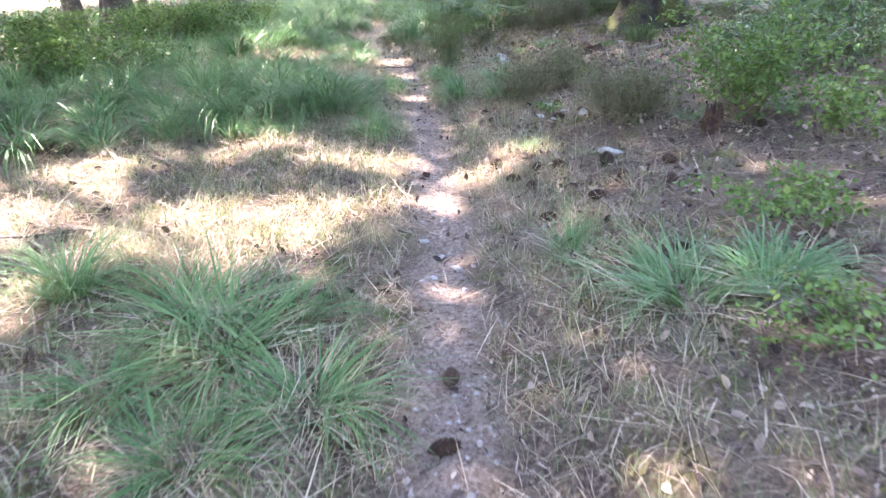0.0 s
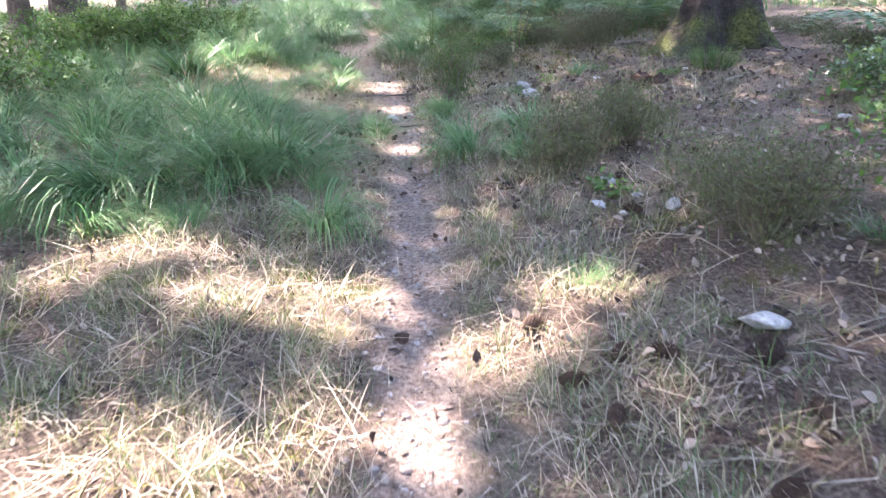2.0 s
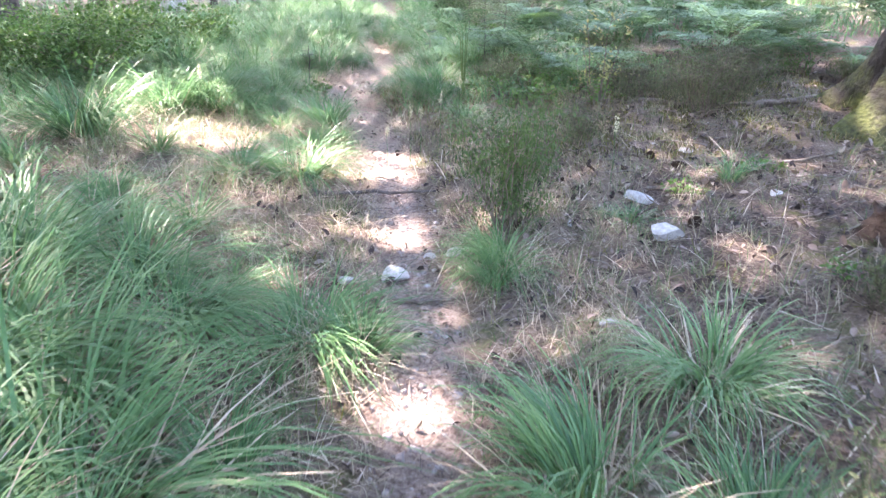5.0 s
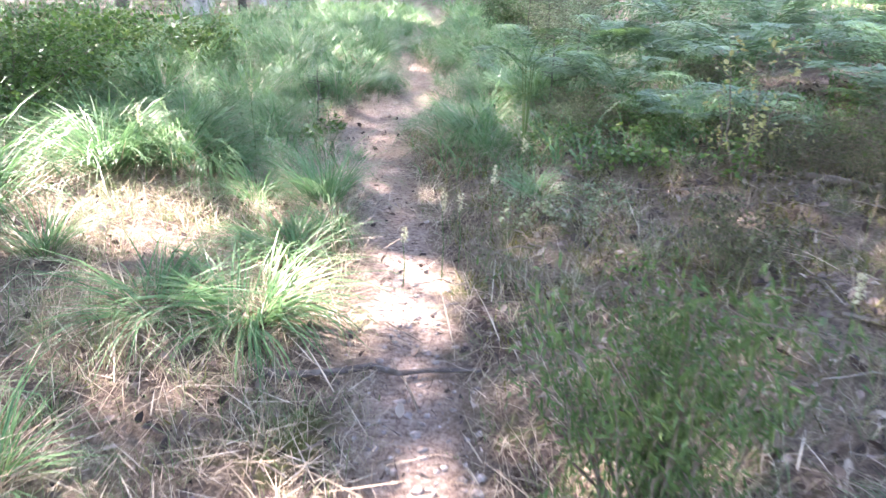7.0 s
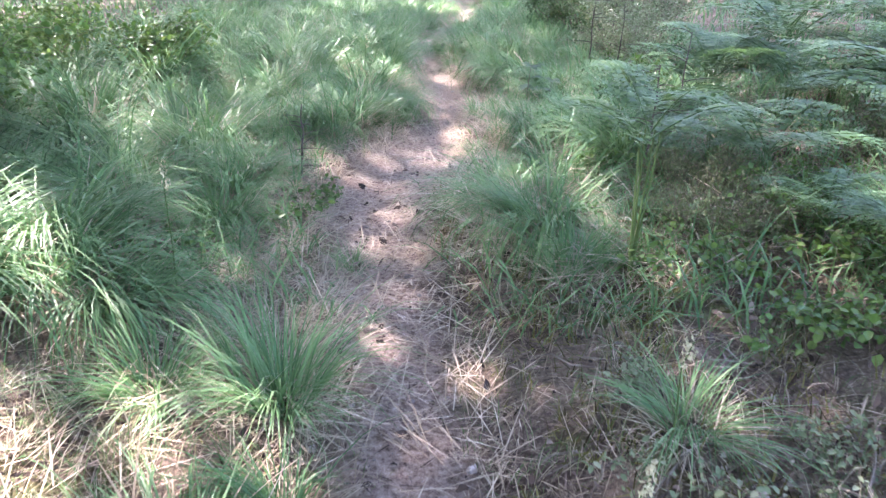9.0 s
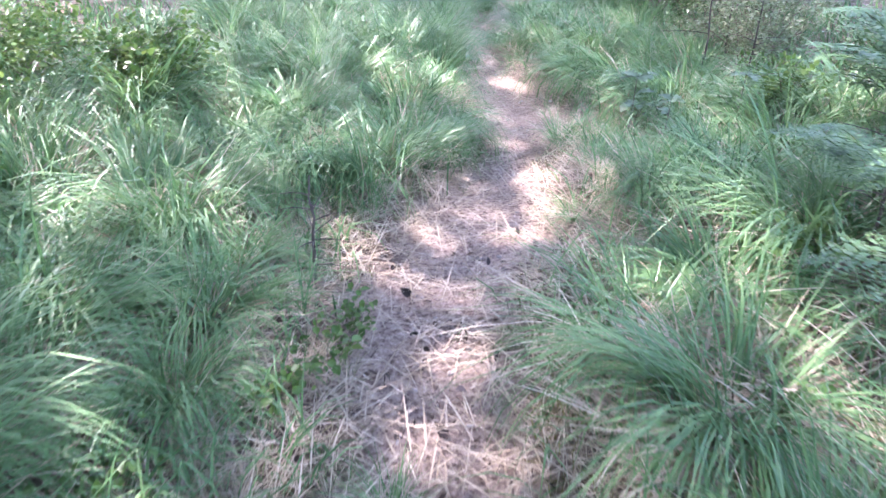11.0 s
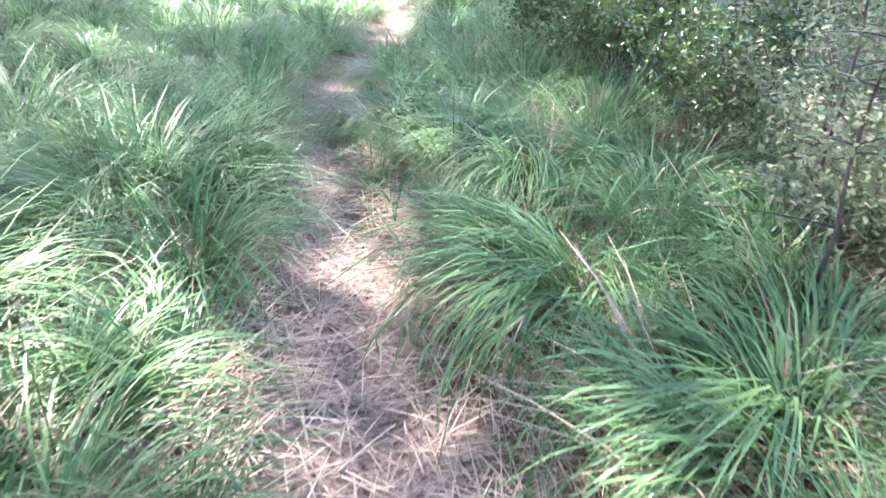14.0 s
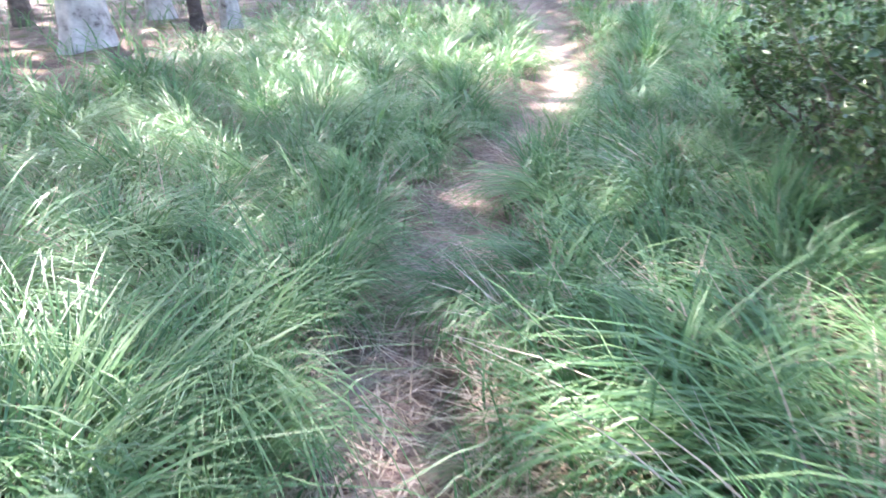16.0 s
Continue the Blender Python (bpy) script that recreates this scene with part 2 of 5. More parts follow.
BROOM = leafy("broom_stem", [(0.0, (0.035, 0.072, 0.024)), (0.6, (0.085, 0.15, 0.045)), (1.0, (0.15, 0.20, 0.065))], rough=0.55, through_light=0.15)
CANOPY = leafy("canopy_leaf", [(0.0, (0.03, 0.07, 0.02)), (1.0, (0.09, 0.16, 0.04))], rough=0.5, through_light=0.12)
FLOWER = leafy("pale_flower", [(0.0, (0.45, 0.40, 0.25)), (1.0, (0.72, 0.68, 0.48))], rough=0.6, through_light=0.3)
YELLOWLEAF = leafy("yellowing_leaf", [(0.0, (0.22, 0.24, 0.09)), (1.0, (0.45, 0.40, 0.17))], rough=0.5, through_light=0.3)
BARK = rough_solid("dark_bark", [(0.3, (0.035, 0.027, 0.025)), (0.55, (0.10, 0.08, 0.075)), (0.8, (0.19, 0.155, 0.14))], scale=7, bump=1.0, bump_scale=16, dist=0.05)
PALEBARK = rough_solid("pale_bark", [(0.42, (0.05, 0.042, 0.042)), (0.52, (0.34, 0.31, 0.30)), (0.75, (0.58, 0.54, 0.52))], scale=4, bump=0.5, bump_scale=20, dist=0.02)
MOSS = rough_solid("moss", [(0.3, (0.05, 0.055, 0.012)), (0.55, (0.13, 0.14, 0.03)), (0.8, (0.24, 0.23, 0.07))], scale=12, bump=1.0, bump_scale=90, dist=0.02, rough=1.0)
WOOD = rough_solid("twig_wood", [(0.3, (0.07, 0.05, 0.04)), (0.55, (0.17, 0.13, 0.105)), (0.8, (0.32, 0.27, 0.23))], scale=20, bump=0.7, bump_scale=70)
ROTTEN = rough_solid("rotten_wood", [(0.3, (0.018, 0.011, 0.009)), (0.55, (0.055, 0.033, 0.026)), (0.8, (0.12, 0.08, 0.065))], scale=14, bump=1.0, bump_scale=50, dist=0.03)
STONE = rough_solid("grey_stone", [(0.3, (0.22, 0.20, 0.20)), (0.5, (0.42, 0.39, 0.39)), (0.75, (0.62, 0.59, 0.58))], scale=9, bump=0.6, bump_scale=45)
GRAVEL = rough_solid("gravel", [(0.32, (0.12, 0.09, 0.085)), (0.5, (0.29, 0.235, 0.22)), (0.70, (0.52, 0.45, 0.43))], scale=16, bump=0.6, bump_scale=60)
CONE = rough_solid("pine_cone", [(0.3, (0.022, 0.013, 0.010)), (0.55, (0.055, 0.033, 0.025)), (0.8, (0.12, 0.075, 0.055))], scale=30, bump=0.4, bump_scale=80)

# ---- ground ----
def build_ground():
    """One sheet, fine along the track and coarser out to the horizon."""
    near = np.arange(-4.0, 3.501, 0.085)
    out = np.cumsum(0.085 * 1.13 ** np.arange(1, 60))
    xs = np.concatenate([-4.0 - out[::-1], near, near[-1] + out])
    ny = np.arange(0.5, 25.0, 0.085)
    back = 0.5 - np.cumsum(0.085 * 1.14 ** np.arange(1, 60))
    front = 25.0 + np.cumsum(0.085 * 1.13 ** np.arange(1, 62))
    ys = np.concatenate([back[::-1], ny, front])
    X, Y = np.meshgrid(xs, ys)
    p = np.stack([X.ravel(), Y.ravel()], 1)
    z = ground_z(p)
    nx = len(xs)
    i = np.arange(len(ys) - 1)[:, None] * nx + np.arange(nx - 1)[None, :]
    f = np.stack([i, i + 1, i + nx + 1, i + nx], -1).reshape(-1, 4)
    me = mesh_of("ground", np.column_stack([p, z]), f, SOIL)
    s = np.abs(track_side(p))
    w = bare_half(p[:, 1]) + 0.06 * waves(p[:, 0], p[:, 1], 0.7, 11) + 0.04 * waves(p[:, 0], p[:, 1], 0.2, 12)
    a = np.clip((w + 0.06 - s) / 0.14, 0, 1)
    at = me.attributes.new("trodden", "FLOAT", "POINT")
    at.data.foreach_set("value", a.astype(np.float32))
    return tagged(new("ground", me), "forest floor of pinkish brown soil, needles, moss and a narrow trodden track", "ground", kind="structure")


build_ground()

# ---- where the sun reaches the floor: centre and half widths of gaps left in the shade leaves ----
SUNNY_A = [
    (-1.4, 4.0, 0.66, 0.42), (-2.62, 4.35, 0.4, 0.5), (-2.1, 3.05, 0.13, 0.3), (-0.18, 4.68, 0.22, 0.12), (-0.75, 4.4, 0.22, 0.1),
    (-0.7, 5.65, 0.5, 0.18), (-1.5, 6.15, 0.4, 0.08), (0.28, 5.18, 0.24, 0.08), (0.6, 5.45, 0.14, 0.1), (-1.85, 5.9, 0.28, 0.1), (-2.9, 5.3, 0.4, 0.3),
    (-0.49, 8.6, 0.1, 0.03), (-0.67, 10.29, 0.1, 0.03),
]
SUNNY_B = [
    (-2.35, 12.6, 0.62, 0.62), (-2.75, 13.4, 0.8, 0.55), (-1.0, 11.8, 0.33, 0.36), (-1.45, 12.8, 0.2, 0.14), (-1.25, 11.5, 0.16, 0.1),
]
SUNNY_C = [
    (-3.28, 13.27, 0.24, 0.46), (-2.97, 13.81, 0.29, 0.4), (-3.03, 15.12, 0.05, 0.26),
]
SUNNY_D = [
    (-3.11, 17.09, 0.16, 0.28), (0.77, 17.23, 0.19, 0.34), (-2.15, 18.0, 0.3, 0.16), (-2.3, 18.4, 0.25, 0.16), (-1.84, 19.1, 0.12, 0.07),
    (-6.4, 18.94, 0.34, 1.33), (-1.57, 17.5, 0.12, 0.1),
]
SUNNY_E = [
    (0.25, 20.1, 0.24, 0.31), (-0.63, 20.31, 0.17, 0.19), (0.13, 21.24, 0.15, 0.16),
    (-3.45, 22.01, 0.16, 0.27), (-4.56, 22.38, 0.23, 0.32), (-4.05, 22.4, 0.23, 0.38), (-4.21, 22.82, 0.24, 0.56),
    (-3.98, 23.1, 0.25, 1.11), (-3.84, 24.19, 0.58, 0.81), (-2.16, 24.3, 0.25, 0.3),
    (-2.66, 25.17, 0.32, 0.72), (-0.38, 25.18, 0.18, 0.45), (-4.03, 25.26, 0.79, 0.97), (-2.19, 25.33, 0.16, 1.11),
    (-2.3, 25.6, 0.18, 1.64), (-6.71, 26.44, 2.3, 0.69), (-4.66, 27.89, 1.54, 0.77),
]
SUNNY = np.array(SUNNY_A + SUNNY_B + SUNNY_C + SUNNY_D + SUNNY_E, float)


# ---- trees ----
def limb_line(a, b, sag, k=7):
    u = np.linspace(0, 1, k)[:, None]
    line = np.asarray(a) * (1 - u) + np.asarray(b) * u
    line[:, 2] += sag * np.sin(u[:, 0] * 3.14159)
    return line


def trunk_mesh(radius, height, flare, lobes, seed, rings=26, sides=40):
    """A leaning, tapering trunk with buttress roots."""
    r = np.random.default_rng(seed)
    ang = np.arange(sides) / sides * 6.28318
    lobe_at = np.arange(lobes) / lobes * 6.28318 + r.uniform(-0.35, 0.35, lobes)
    lobe_w = r.uniform(0.5, 1.1, lobes)
    zs = np.concatenate([np.linspace(-0.35, 1.4, rings // 2), np.linspace(1.7, height, rings - rings // 2)])
    verts = []
    lean = r.uniform(-0.02, 0.02, 2)
    for z in zs:
        up = max(z, 0)
        taper = radius * (1 - 0.75 * up / height)
        f = math.exp(-max(z, -0.2) * 2.9)
        bump = sum(w * np.exp(-((np.angle(np.exp(1j * (ang - a)))) / 0.24) ** 2) for a, w in zip(lobe_at, lobe_w))
        rr = taper * (1 + 0.16 * f) + flare * f * bump + taper * 0.06 * np.sin(ang * 9 + z * 2.0 + r.uniform(0, 1)) + taper * 0.05 * r.normal(0, 1, sides) * 0.5
        verts.append(np.column_stack([rr * np.cos(ang) + lean[0] * up, rr * np.sin(ang) + lean[1] * up, np.full(sides, z)]))
    i = np.arange(len(zs) - 1)[:, None] * sides
    j = np.arange(sides)[None, :]
    f = np.stack([i + j, i + (j + 1) % sides, i + sides + (j + 1) % sides, i + sides + j], -1).reshape(-1, 4)
    return np.concatenate(verts), f


# Trees from (-8.5, 5.5) on are added out of view to carry shade leaves.
TREES = [  # x, y, trunk radius, height, root flare, lobes, bark
    (3.3, 11.9, 0.42, 15, 0.62, 6, "mossy"), (-7.96, 18.3, 0.36, 16, 0.2, 5, "dark"), (-9.3, 18.8, 0.22, 14, 0.12, 5, "dark"),
    (-8.35, 26.6, 0.27, 14, 0.12, 5, "pale"), (-11.5, 28.8, 0.15, 12, 0.06, 4, "dark"), (-7.74, 28.1, 0.09, 9, 0.04, 4, "dark"),
    (-7.3, 28.3, 0.12, 11, 0.05, 4, "pale"), (-9.4, 29.6, 0.19, 13, 0.08, 4, "pale"), (-8.5, 5.5, 0.26, 15, 0.2, 5, "dark"),
    (-10.0, 11.0, 0.28, 15, 0.2, 5, "dark"), (-5.0, 38.0, 0.25, 15, 0.15, 5, "dark"), (2.5, 37.5, 0.28, 15, 0.15, 5, "dark"),
    (-11.5, 36.0, 0.26, 15, 0.15, 5, "pale"), (9.0, 27.0, 0.3, 15, 0.2, 5, "dark"), (-5.5, -4.0, 0.25, 14, 0.2, 5, "dark"), (5.5, -2.5, 0.3, 14, 0.2, 5, "dark"),
]


def mossy_bark():
    m = rough_solid("mossy_bark", [(0.3, (0.012, 0.009, 0.009)), (0.55, (0.035, 0.027, 0.027)), (0.8, (0.085, 0.068, 0.066))], scale=6, bump=1.0, bump_scale=14, dist=0.06)
    n, l = m.node_tree.nodes, m.node_tree.links
    b = n["Principled BSDF"]
    old = b.inputs["Base Color"].links[0].from_socket
    tc, sep, no = n.new("ShaderNodeTexCoord"), n.new("ShaderNodeSeparateXYZ"), n.new("ShaderNodeTexNoise")
    l.new(tc.outputs["Object"], sep.inputs[0])
    l.new(tc.outputs["Object"], no.inputs["Vector"])
    no.inputs["Scale"].default_value, no.inputs["Detail"].default_value = 2.6, 6
    mr = n.new("ShaderNodeMapRange")
    mr.inputs["From Min"].default_value, mr.inputs["From Max"].default_value = 1.1, -0.1
    mr.inputs["To Min"].default_value, mr.inputs["To Max"].default_value = -0.30, 0.16
    l.new(sep.outputs["Z"], mr.inputs["Value"])
    ad = n.new("ShaderNodeMath")
    l.new(mr.outputs[0], ad.inputs[0])
    l.new(no.outputs["Fac"], ad.inputs[1])
    cut = ramp(n, [(0.46, (0, 0, 0)), (0.68, (1, 1, 1))])
    l.new(ad.outputs[0], cut.inputs[0])
    g = ramp(n, [(0.3, (0.030, 0.036, 0.010)), (0.7, (0.115, 0.125, 0.040))])
    no2 = n.new("ShaderNodeTexNoise")
    no2.inputs["Scale"].default_value = 35
    l.new(tc.outputs["Object"], no2.inputs["Vector"])
    l.new(no2.outputs["Fac"], g.inputs[0])
    mx = n.new("ShaderNodeMix")
    mx.data_type = "RGBA"
    l.new(cut.outputs[0], mx.inputs["Factor"])
    l.new(old, mx.inputs["A"])
    l.new(g.outputs[0], mx.inputs["B"])
    l.new(mx.outputs["Result"], b.inputs["Base Color"])
    return m


BARKS = {"mossy": mossy_bark(), "dark": BARK, "pale": PALEBARK}
TREE_LABEL = {"mossy": "big old tree with dark bark and mossy buttress roots", "dark": "dark-barked forest tree, its unseen leafy top added for shade", "pale": "pale-barked birch tree, its unseen leafy top added for shade"}


def build_trees():
    """Trunks, limbs and an unseen canopy of leaf sprays, placed to shade all but SUNNY."""
    foot = np.array([(t[0], t[1]) for t in TREES])
    n = 200000
    g = np.column_stack([rng.uniform(-8.5, 7.5, n), rng.uniform(-2.5, 36, n)])
    far = rng.uniform(0, 1, n) < 0.16
    g[far] = np.column_stack([rng.uniform(-17, -8.5, n), rng.uniform(6, 40, n)])[far]
    z = np.where(g[:, 1] > 13.5, rng.uniform(9.5, 15.5, n), rng.uniform(7.0, 13.0, n))
    gap = np.zeros(n, bool)
    wider = np.where(g[:, 1] < 13.9, 0.17, 0.10)
    edge = 1 + 0.25 * waves(g[:, 0], g[:, 1], 0.35, 21)
    # leave out leaves whose shadow would fall on a sunny patch
    for cx, cy, rx, ry in SUNNY:
        gap |= ((g[:, 0] - cx) / (rx * edge + wider)) ** 2 + ((g[:, 1] - cy) / (ry * edge + wider)) ** 2 < 1
    gap &= ~((g[:, 1] > 15.5) & (rng.uniform(0, 1, n) < 0.26))
    gap |= (g[:, 1] > 24) & (rng.uniform(0, 1, n) < np.clip((g[:, 1] - 24) / 5, 0, 0.2))
    s = track_side(g)
    thin = np.where(g[:, 1] > 13.5, 0.50, np.where((s < -0.8) & (g[:, 1] > 9.5), 0.44, np.where(g[:, 1] > 8.5, 0.30, 0.22)))
    thin = np.where(((g[:, 0] + 1.9) / 0.8) ** 2 + ((g[:, 1] - 11.0) / 0.5) ** 2 < 1, 0.62, thin)
    gap |= rng.uniform(0, 1, n) < thin
    g, z = g[~gap], z[~gap]
    c = np.column_stack([g[:, 0] + SUN_WAY.x / SUN_WAY.z * z, g[:, 1] + SUN_WAY.y / SUN_WAY.z * z, z])
    near = np.argmin(np.hypot(c[:, None, 0] - foot[None, :, 0], c[:, None, 1] - foot[None, :, 1]) / np.array([t[2] for t in TREES])[None, :] ** 0.3, axis=1)
    for k, (x, y, rad, high, flare, lobes, bark) in enumerate(TREES):
        r = np.random.default_rng(100 + k)
        tree = thing("tree", x, y, TREE_LABEL[bark], "tree", "forest trees", z=gz(x, y))
        base = np.array([x, y, gz(x, y)])
        v, f = trunk_mesh(rad, high, flare, lobes, 50 + k)
        part("trunk", v, f, BARKS[bark], tree)
        mine = c[near == k]
        if len(mine) < 150:  # a free crown of its own
            m = 2500
            d = r.normal(0, 1, (m, 3))
            d /= np.linalg.norm(d, axis=1)[:, None]
            mine = base + np.array([0, 0, high * 0.72]) + d * np.array([2.6, 2.6, high * 0.28]) * r.uniform(0.35, 1.0, (m, 1)) ** 0.5
            keep = np.ones(m, bool)
            gg = mine[:, :2] - np.array([SUN_WAY.x, SUN_WAY.y]) / SUN_WAY.z * mine[:, 2:3]
            for cx, cy, rx, ry in SUNNY:
                keep &= ((gg[:, 0] - cx) / (rx + 0.15)) ** 2 + ((gg[:, 1] - cy) / (ry + 0.15)) ** 2 > 1
            mine = mine[keep]
        size = r.uniform(0.15, 0.26, len(mine))
        lv, lf = leaf_quads(mine - base, size, 0.78, 0.6)
        part("crown", lv, lf, CANOPY, tree, "unseen dark green leaf sprays placed to shade the floor")
        ends = mine[r.choice(len(mine), min(14, len(mine)), replace=False)] - base
        for e in ends:
            start = np.array([0, 0, min(max(e[2] * 0.75, 3.0), high * 0.9)])
            line = limb_line(start, e, 0.3)
            lv, lf = tube(line, np.linspace(rad * 0.22, 0.015, len(line)), 6)
            part("limb", lv, lf, BARKS[bark] if bark != "mossy" else BARK, tree)


build_trees()


def far_woods():
    """Unseen ring of leafy boughs beyond the single trees, added to block low skylight."""
    r = np.random.default_rng(17)
    n = 26000
    a = r.uniform(0, 6.283, n)
    d = r.uniform(0, 5, n)
    z = r.uniform(1.6, 11, n) + 1.2 * np.sin(a * 7)
    c = np.column_stack([-2 + (15 + d) * np.cos(a), 13 + (24 + d) * np.sin(a), np.maximum(z, 1.2)])
    keep = 0.75 + 0.5 * np.sin(a * 23 + z) > r.uniform(0, 1, n)
    v, f = leaf_quads(c[keep], r.uniform(0.35, 0.7, int(keep.sum())), 0.8, 0.3)
    tagged(part("far_woods", v, f, CANOPY), "unseen ring of green boughs added to block low skylight", "woods", kind="stuff")


far_woods()

# ---- grass tussocks ----
def tussock_mesh(seed, n, levels, droop, bias, wide=1.0):
    """Unit tussock: about 1 high; its blades hang together in locks that rise, arch over and trail outwards, some swept one way."""
    r = np.random.default_rng(seed)
    locks = 26
    la = r.uniform(0, 6.283, locks)
    lrad = np.sqrt(r.uniform(0, 1, locks)) * 0.24
    ltilt = 0.12 + lrad * 1.4 + np.abs(r.normal(0, 0.14, locks))
    llen = r.uniform(0.85, 1.55, locks)
    ldrop = r.uniform(0.65, 1.15, locks) * droop
    laz = np.arctan2(np.sin(la) + bias * math.sin(seed * 2.1), np.cos(la) + bias * math.cos(seed * 2.1)) + r.normal(0, 0.35, locks)
    own = r.integers(0, locks, n)
    loose = r.uniform(0, 1, n) < 0.1
    a = np.where(loose, r.uniform(0, 6.283, n), la[own])
    root = np.column_stack([lrad[own] * np.cos(a), lrad[own] * np.sin(a), np.full(n, -0.03)]) + r.normal(0, 1, (n, 3)) * np.array([0.03, 0.03, 0])
    az = np.where(loose, a + r.normal(0, 0.6, n), laz[own] + r.normal(0, 0.2, n))
    length = llen[own] * r.uniform(0.6, 1.08, n)
    tilt = np.abs(ltilt[own] + r.normal(0, 0.09, n))
    dr = ldrop[own] * r.uniform(0.8, 1.15, n) * np.where(loose, 0.55, 1.0)
    return blades(root, az, length, tilt, dr, wide * r.uniform(0.009, 0.022, n), levels, r.uniform(-0.9, 0.9, n))


def dead_mesh(seed, n):
    r = np.random.default_rng(seed)
    a = r.uniform(0, 6.283, n)
    rad = np.sqrt(r.uniform(0, 1, n)) * 0.34
    root = np.column_stack([rad * np.cos(a), rad * np.sin(a), np.full(n, -0.01)])
    return blades(root, a + r.normal(0, 0.7, n), r.uniform(0.35, 0.85, n), r.uniform(0.7, 1.25, n), r.uniform(0.1, 0.8, n), r.uniform(0.008, 0.018, n), 3)


GREEN_SETS = [mesh_of("foliage", *tussock_mesh(k, 310, 5, (2.4, 2.8, 3.1, 2.0)[k % 4], (0.0, 0.7, 1.1, 0.4)[k % 4]), GREEN) for k in range(1, 13)]
FAR_SETS = [mesh_of("foliage", *tussock_mesh(k, 190, 4, (2.4, 2.8, 3.1, 2.0)[k % 4], (0.0, 0.7, 1.1, 0.4)[k % 4], 1.5), GREEN) for k in range(21, 29)]
TUFT_SETS = [mesh_of("foliage", *tussock_mesh(k, 150, 4, (1.5, 2.0)[k % 2], 0.4, 1.1), GREEN) for k in range(31, 37)]
DEAD_SETS = [mesh_of("thatch", *dead_mesh(40 + k, 90), STRAW) for k in range(6)]
TUSSOCKS_A = [
    (-0.9, 1.9, 0.2, 0.5), (-0.55, 2.2, 0.2, 0.6), (-0.97, 2.63, 0.23, 0.8), (-0.75, 2.9, 0.17, 0.5), (-1.35, 2.3, 0.15, 0.5), (-1.2, 2.95, 0.2, 0.6), (1.4, 2.81, 0.24, 0.6),
    (1.0, 2.84, 0.29, 0.61), (-1.88, 3.18, 0.34, 0.5), (0.65, 3.42, 0.13, 0.27), (0.64, 3.58, 0.22, 0.3),
    (0.62, 5.66, 0.16, 0.2), (-1.97, 6.41, 0.33, 0.46), (-1.47, 6.45, 0.26, 0.35), (-0.7, 6.59, 0.37, 0.43),
    (-2.61, 6.6, 0.32, 0.52), (-1.81, 6.71, 0.25, 0.48), (-2.17, 6.92, 0.45, 0.8), (-0.89, 7.23, 0.24, 0.24),
    (-1.91, 7.34, 0.5, 1.0), (-1.48, 7.41, 0.55, 0.75), (0.55, 7.84, 0.24, 0.45), (-1.28, 7.9, 0.5, 0.95), (-1.05, 7.55, 0.35, 0.6),
]
TUSSOCKS_B = [
    (0.15, 8.07, 0.47, 0.58), (-0.91, 8.14, 0.28, 0.32), (-2.01, 8.26, 0.5, 0.9), (-1.62, 7.75, 0.5, 0.8), (-1.55, 8.4, 0.45, 0.8), (0.64, 8.55, 0.32, 0.51),
    (-1.97, 8.7, 0.5, 0.8), (-2.99, 8.81, 0.47, 0.76), (-0.64, 8.98, 0.27, 0.57), (-0.84, 9.04, 0.26, 0.75),
    (-1.4, 9.08, 0.35, 0.6), (-2.26, 9.28, 0.57, 0.82), (-1.75, 9.4, 0.42, 0.7), (-1.35, 9.56, 0.13, 0.31),
    (-0.04, 9.66, 0.3, 0.38), (-0.03, 9.88, 0.33, 0.45), (-4.04, 10.13, 0.46, 0.95), (-2.21, 10.13, 0.43, 0.67),
    (-2.92, 10.2, 0.54, 1.0), (-1.81, 10.26, 0.23, 0.5), (-1.85, 11.39, 0.22, 0.65), (-1.44, 11.42, 0.37, 0.7),
    (-2.67, 11.88, 0.22, 0.46), (-3.49, 12.31, 0.67, 1.0), (-1.53, 12.12, 0.28, 0.62), (-1.34, 12.45, 0.28, 0.36),
]
TUSSOCKS_C = [
    (-1.5, 12.92, 0.38, 0.5), (-0.21, 12.9, 0.19, 0.41), (-1.93, 12.93, 0.28, 0.41), (-2.75, 13.5, 0.5, 0.8), (-2.38, 13.4, 0.42, 0.65), (-3.15, 13.35, 0.52, 0.9), (-2.9, 13.9, 0.5, 0.8),
    (-1.56, 14.12, 0.12, 0.23), (-3.63, 14.26, 0.48, 1.0), (1.01, 14.32, 0.43, 0.63), (-2.37, 14.43, 0.35, 0.44),
    (-3.13, 14.82, 0.54, 0.76), (-0.88, 14.98, 0.3, 0.72), (-0.55, 15.25, 0.36, 0.7), (-2.5, 14.85, 0.32, 0.6),
]
TUSSOCKS_D = [
    (-3.82, 15.29, 0.5, 1.0), (-2.53, 15.32, 0.27, 0.42), (-0.65, 15.34, 0.25, 0.51),
    (-2.96, 15.47, 0.64, 0.75), (-0.17, 15.63, 0.43, 0.83), (-3.31, 15.79, 0.51, 1.0), (-1.12, 16.1, 0.14, 0.32),
    (-4.0, 15.89, 0.7, 0.75), (-0.42, 16.1, 0.45, 0.53), (-0.64, 16.15, 0.45, 0.53), (-2.43, 16.16, 0.38, 0.5),
]
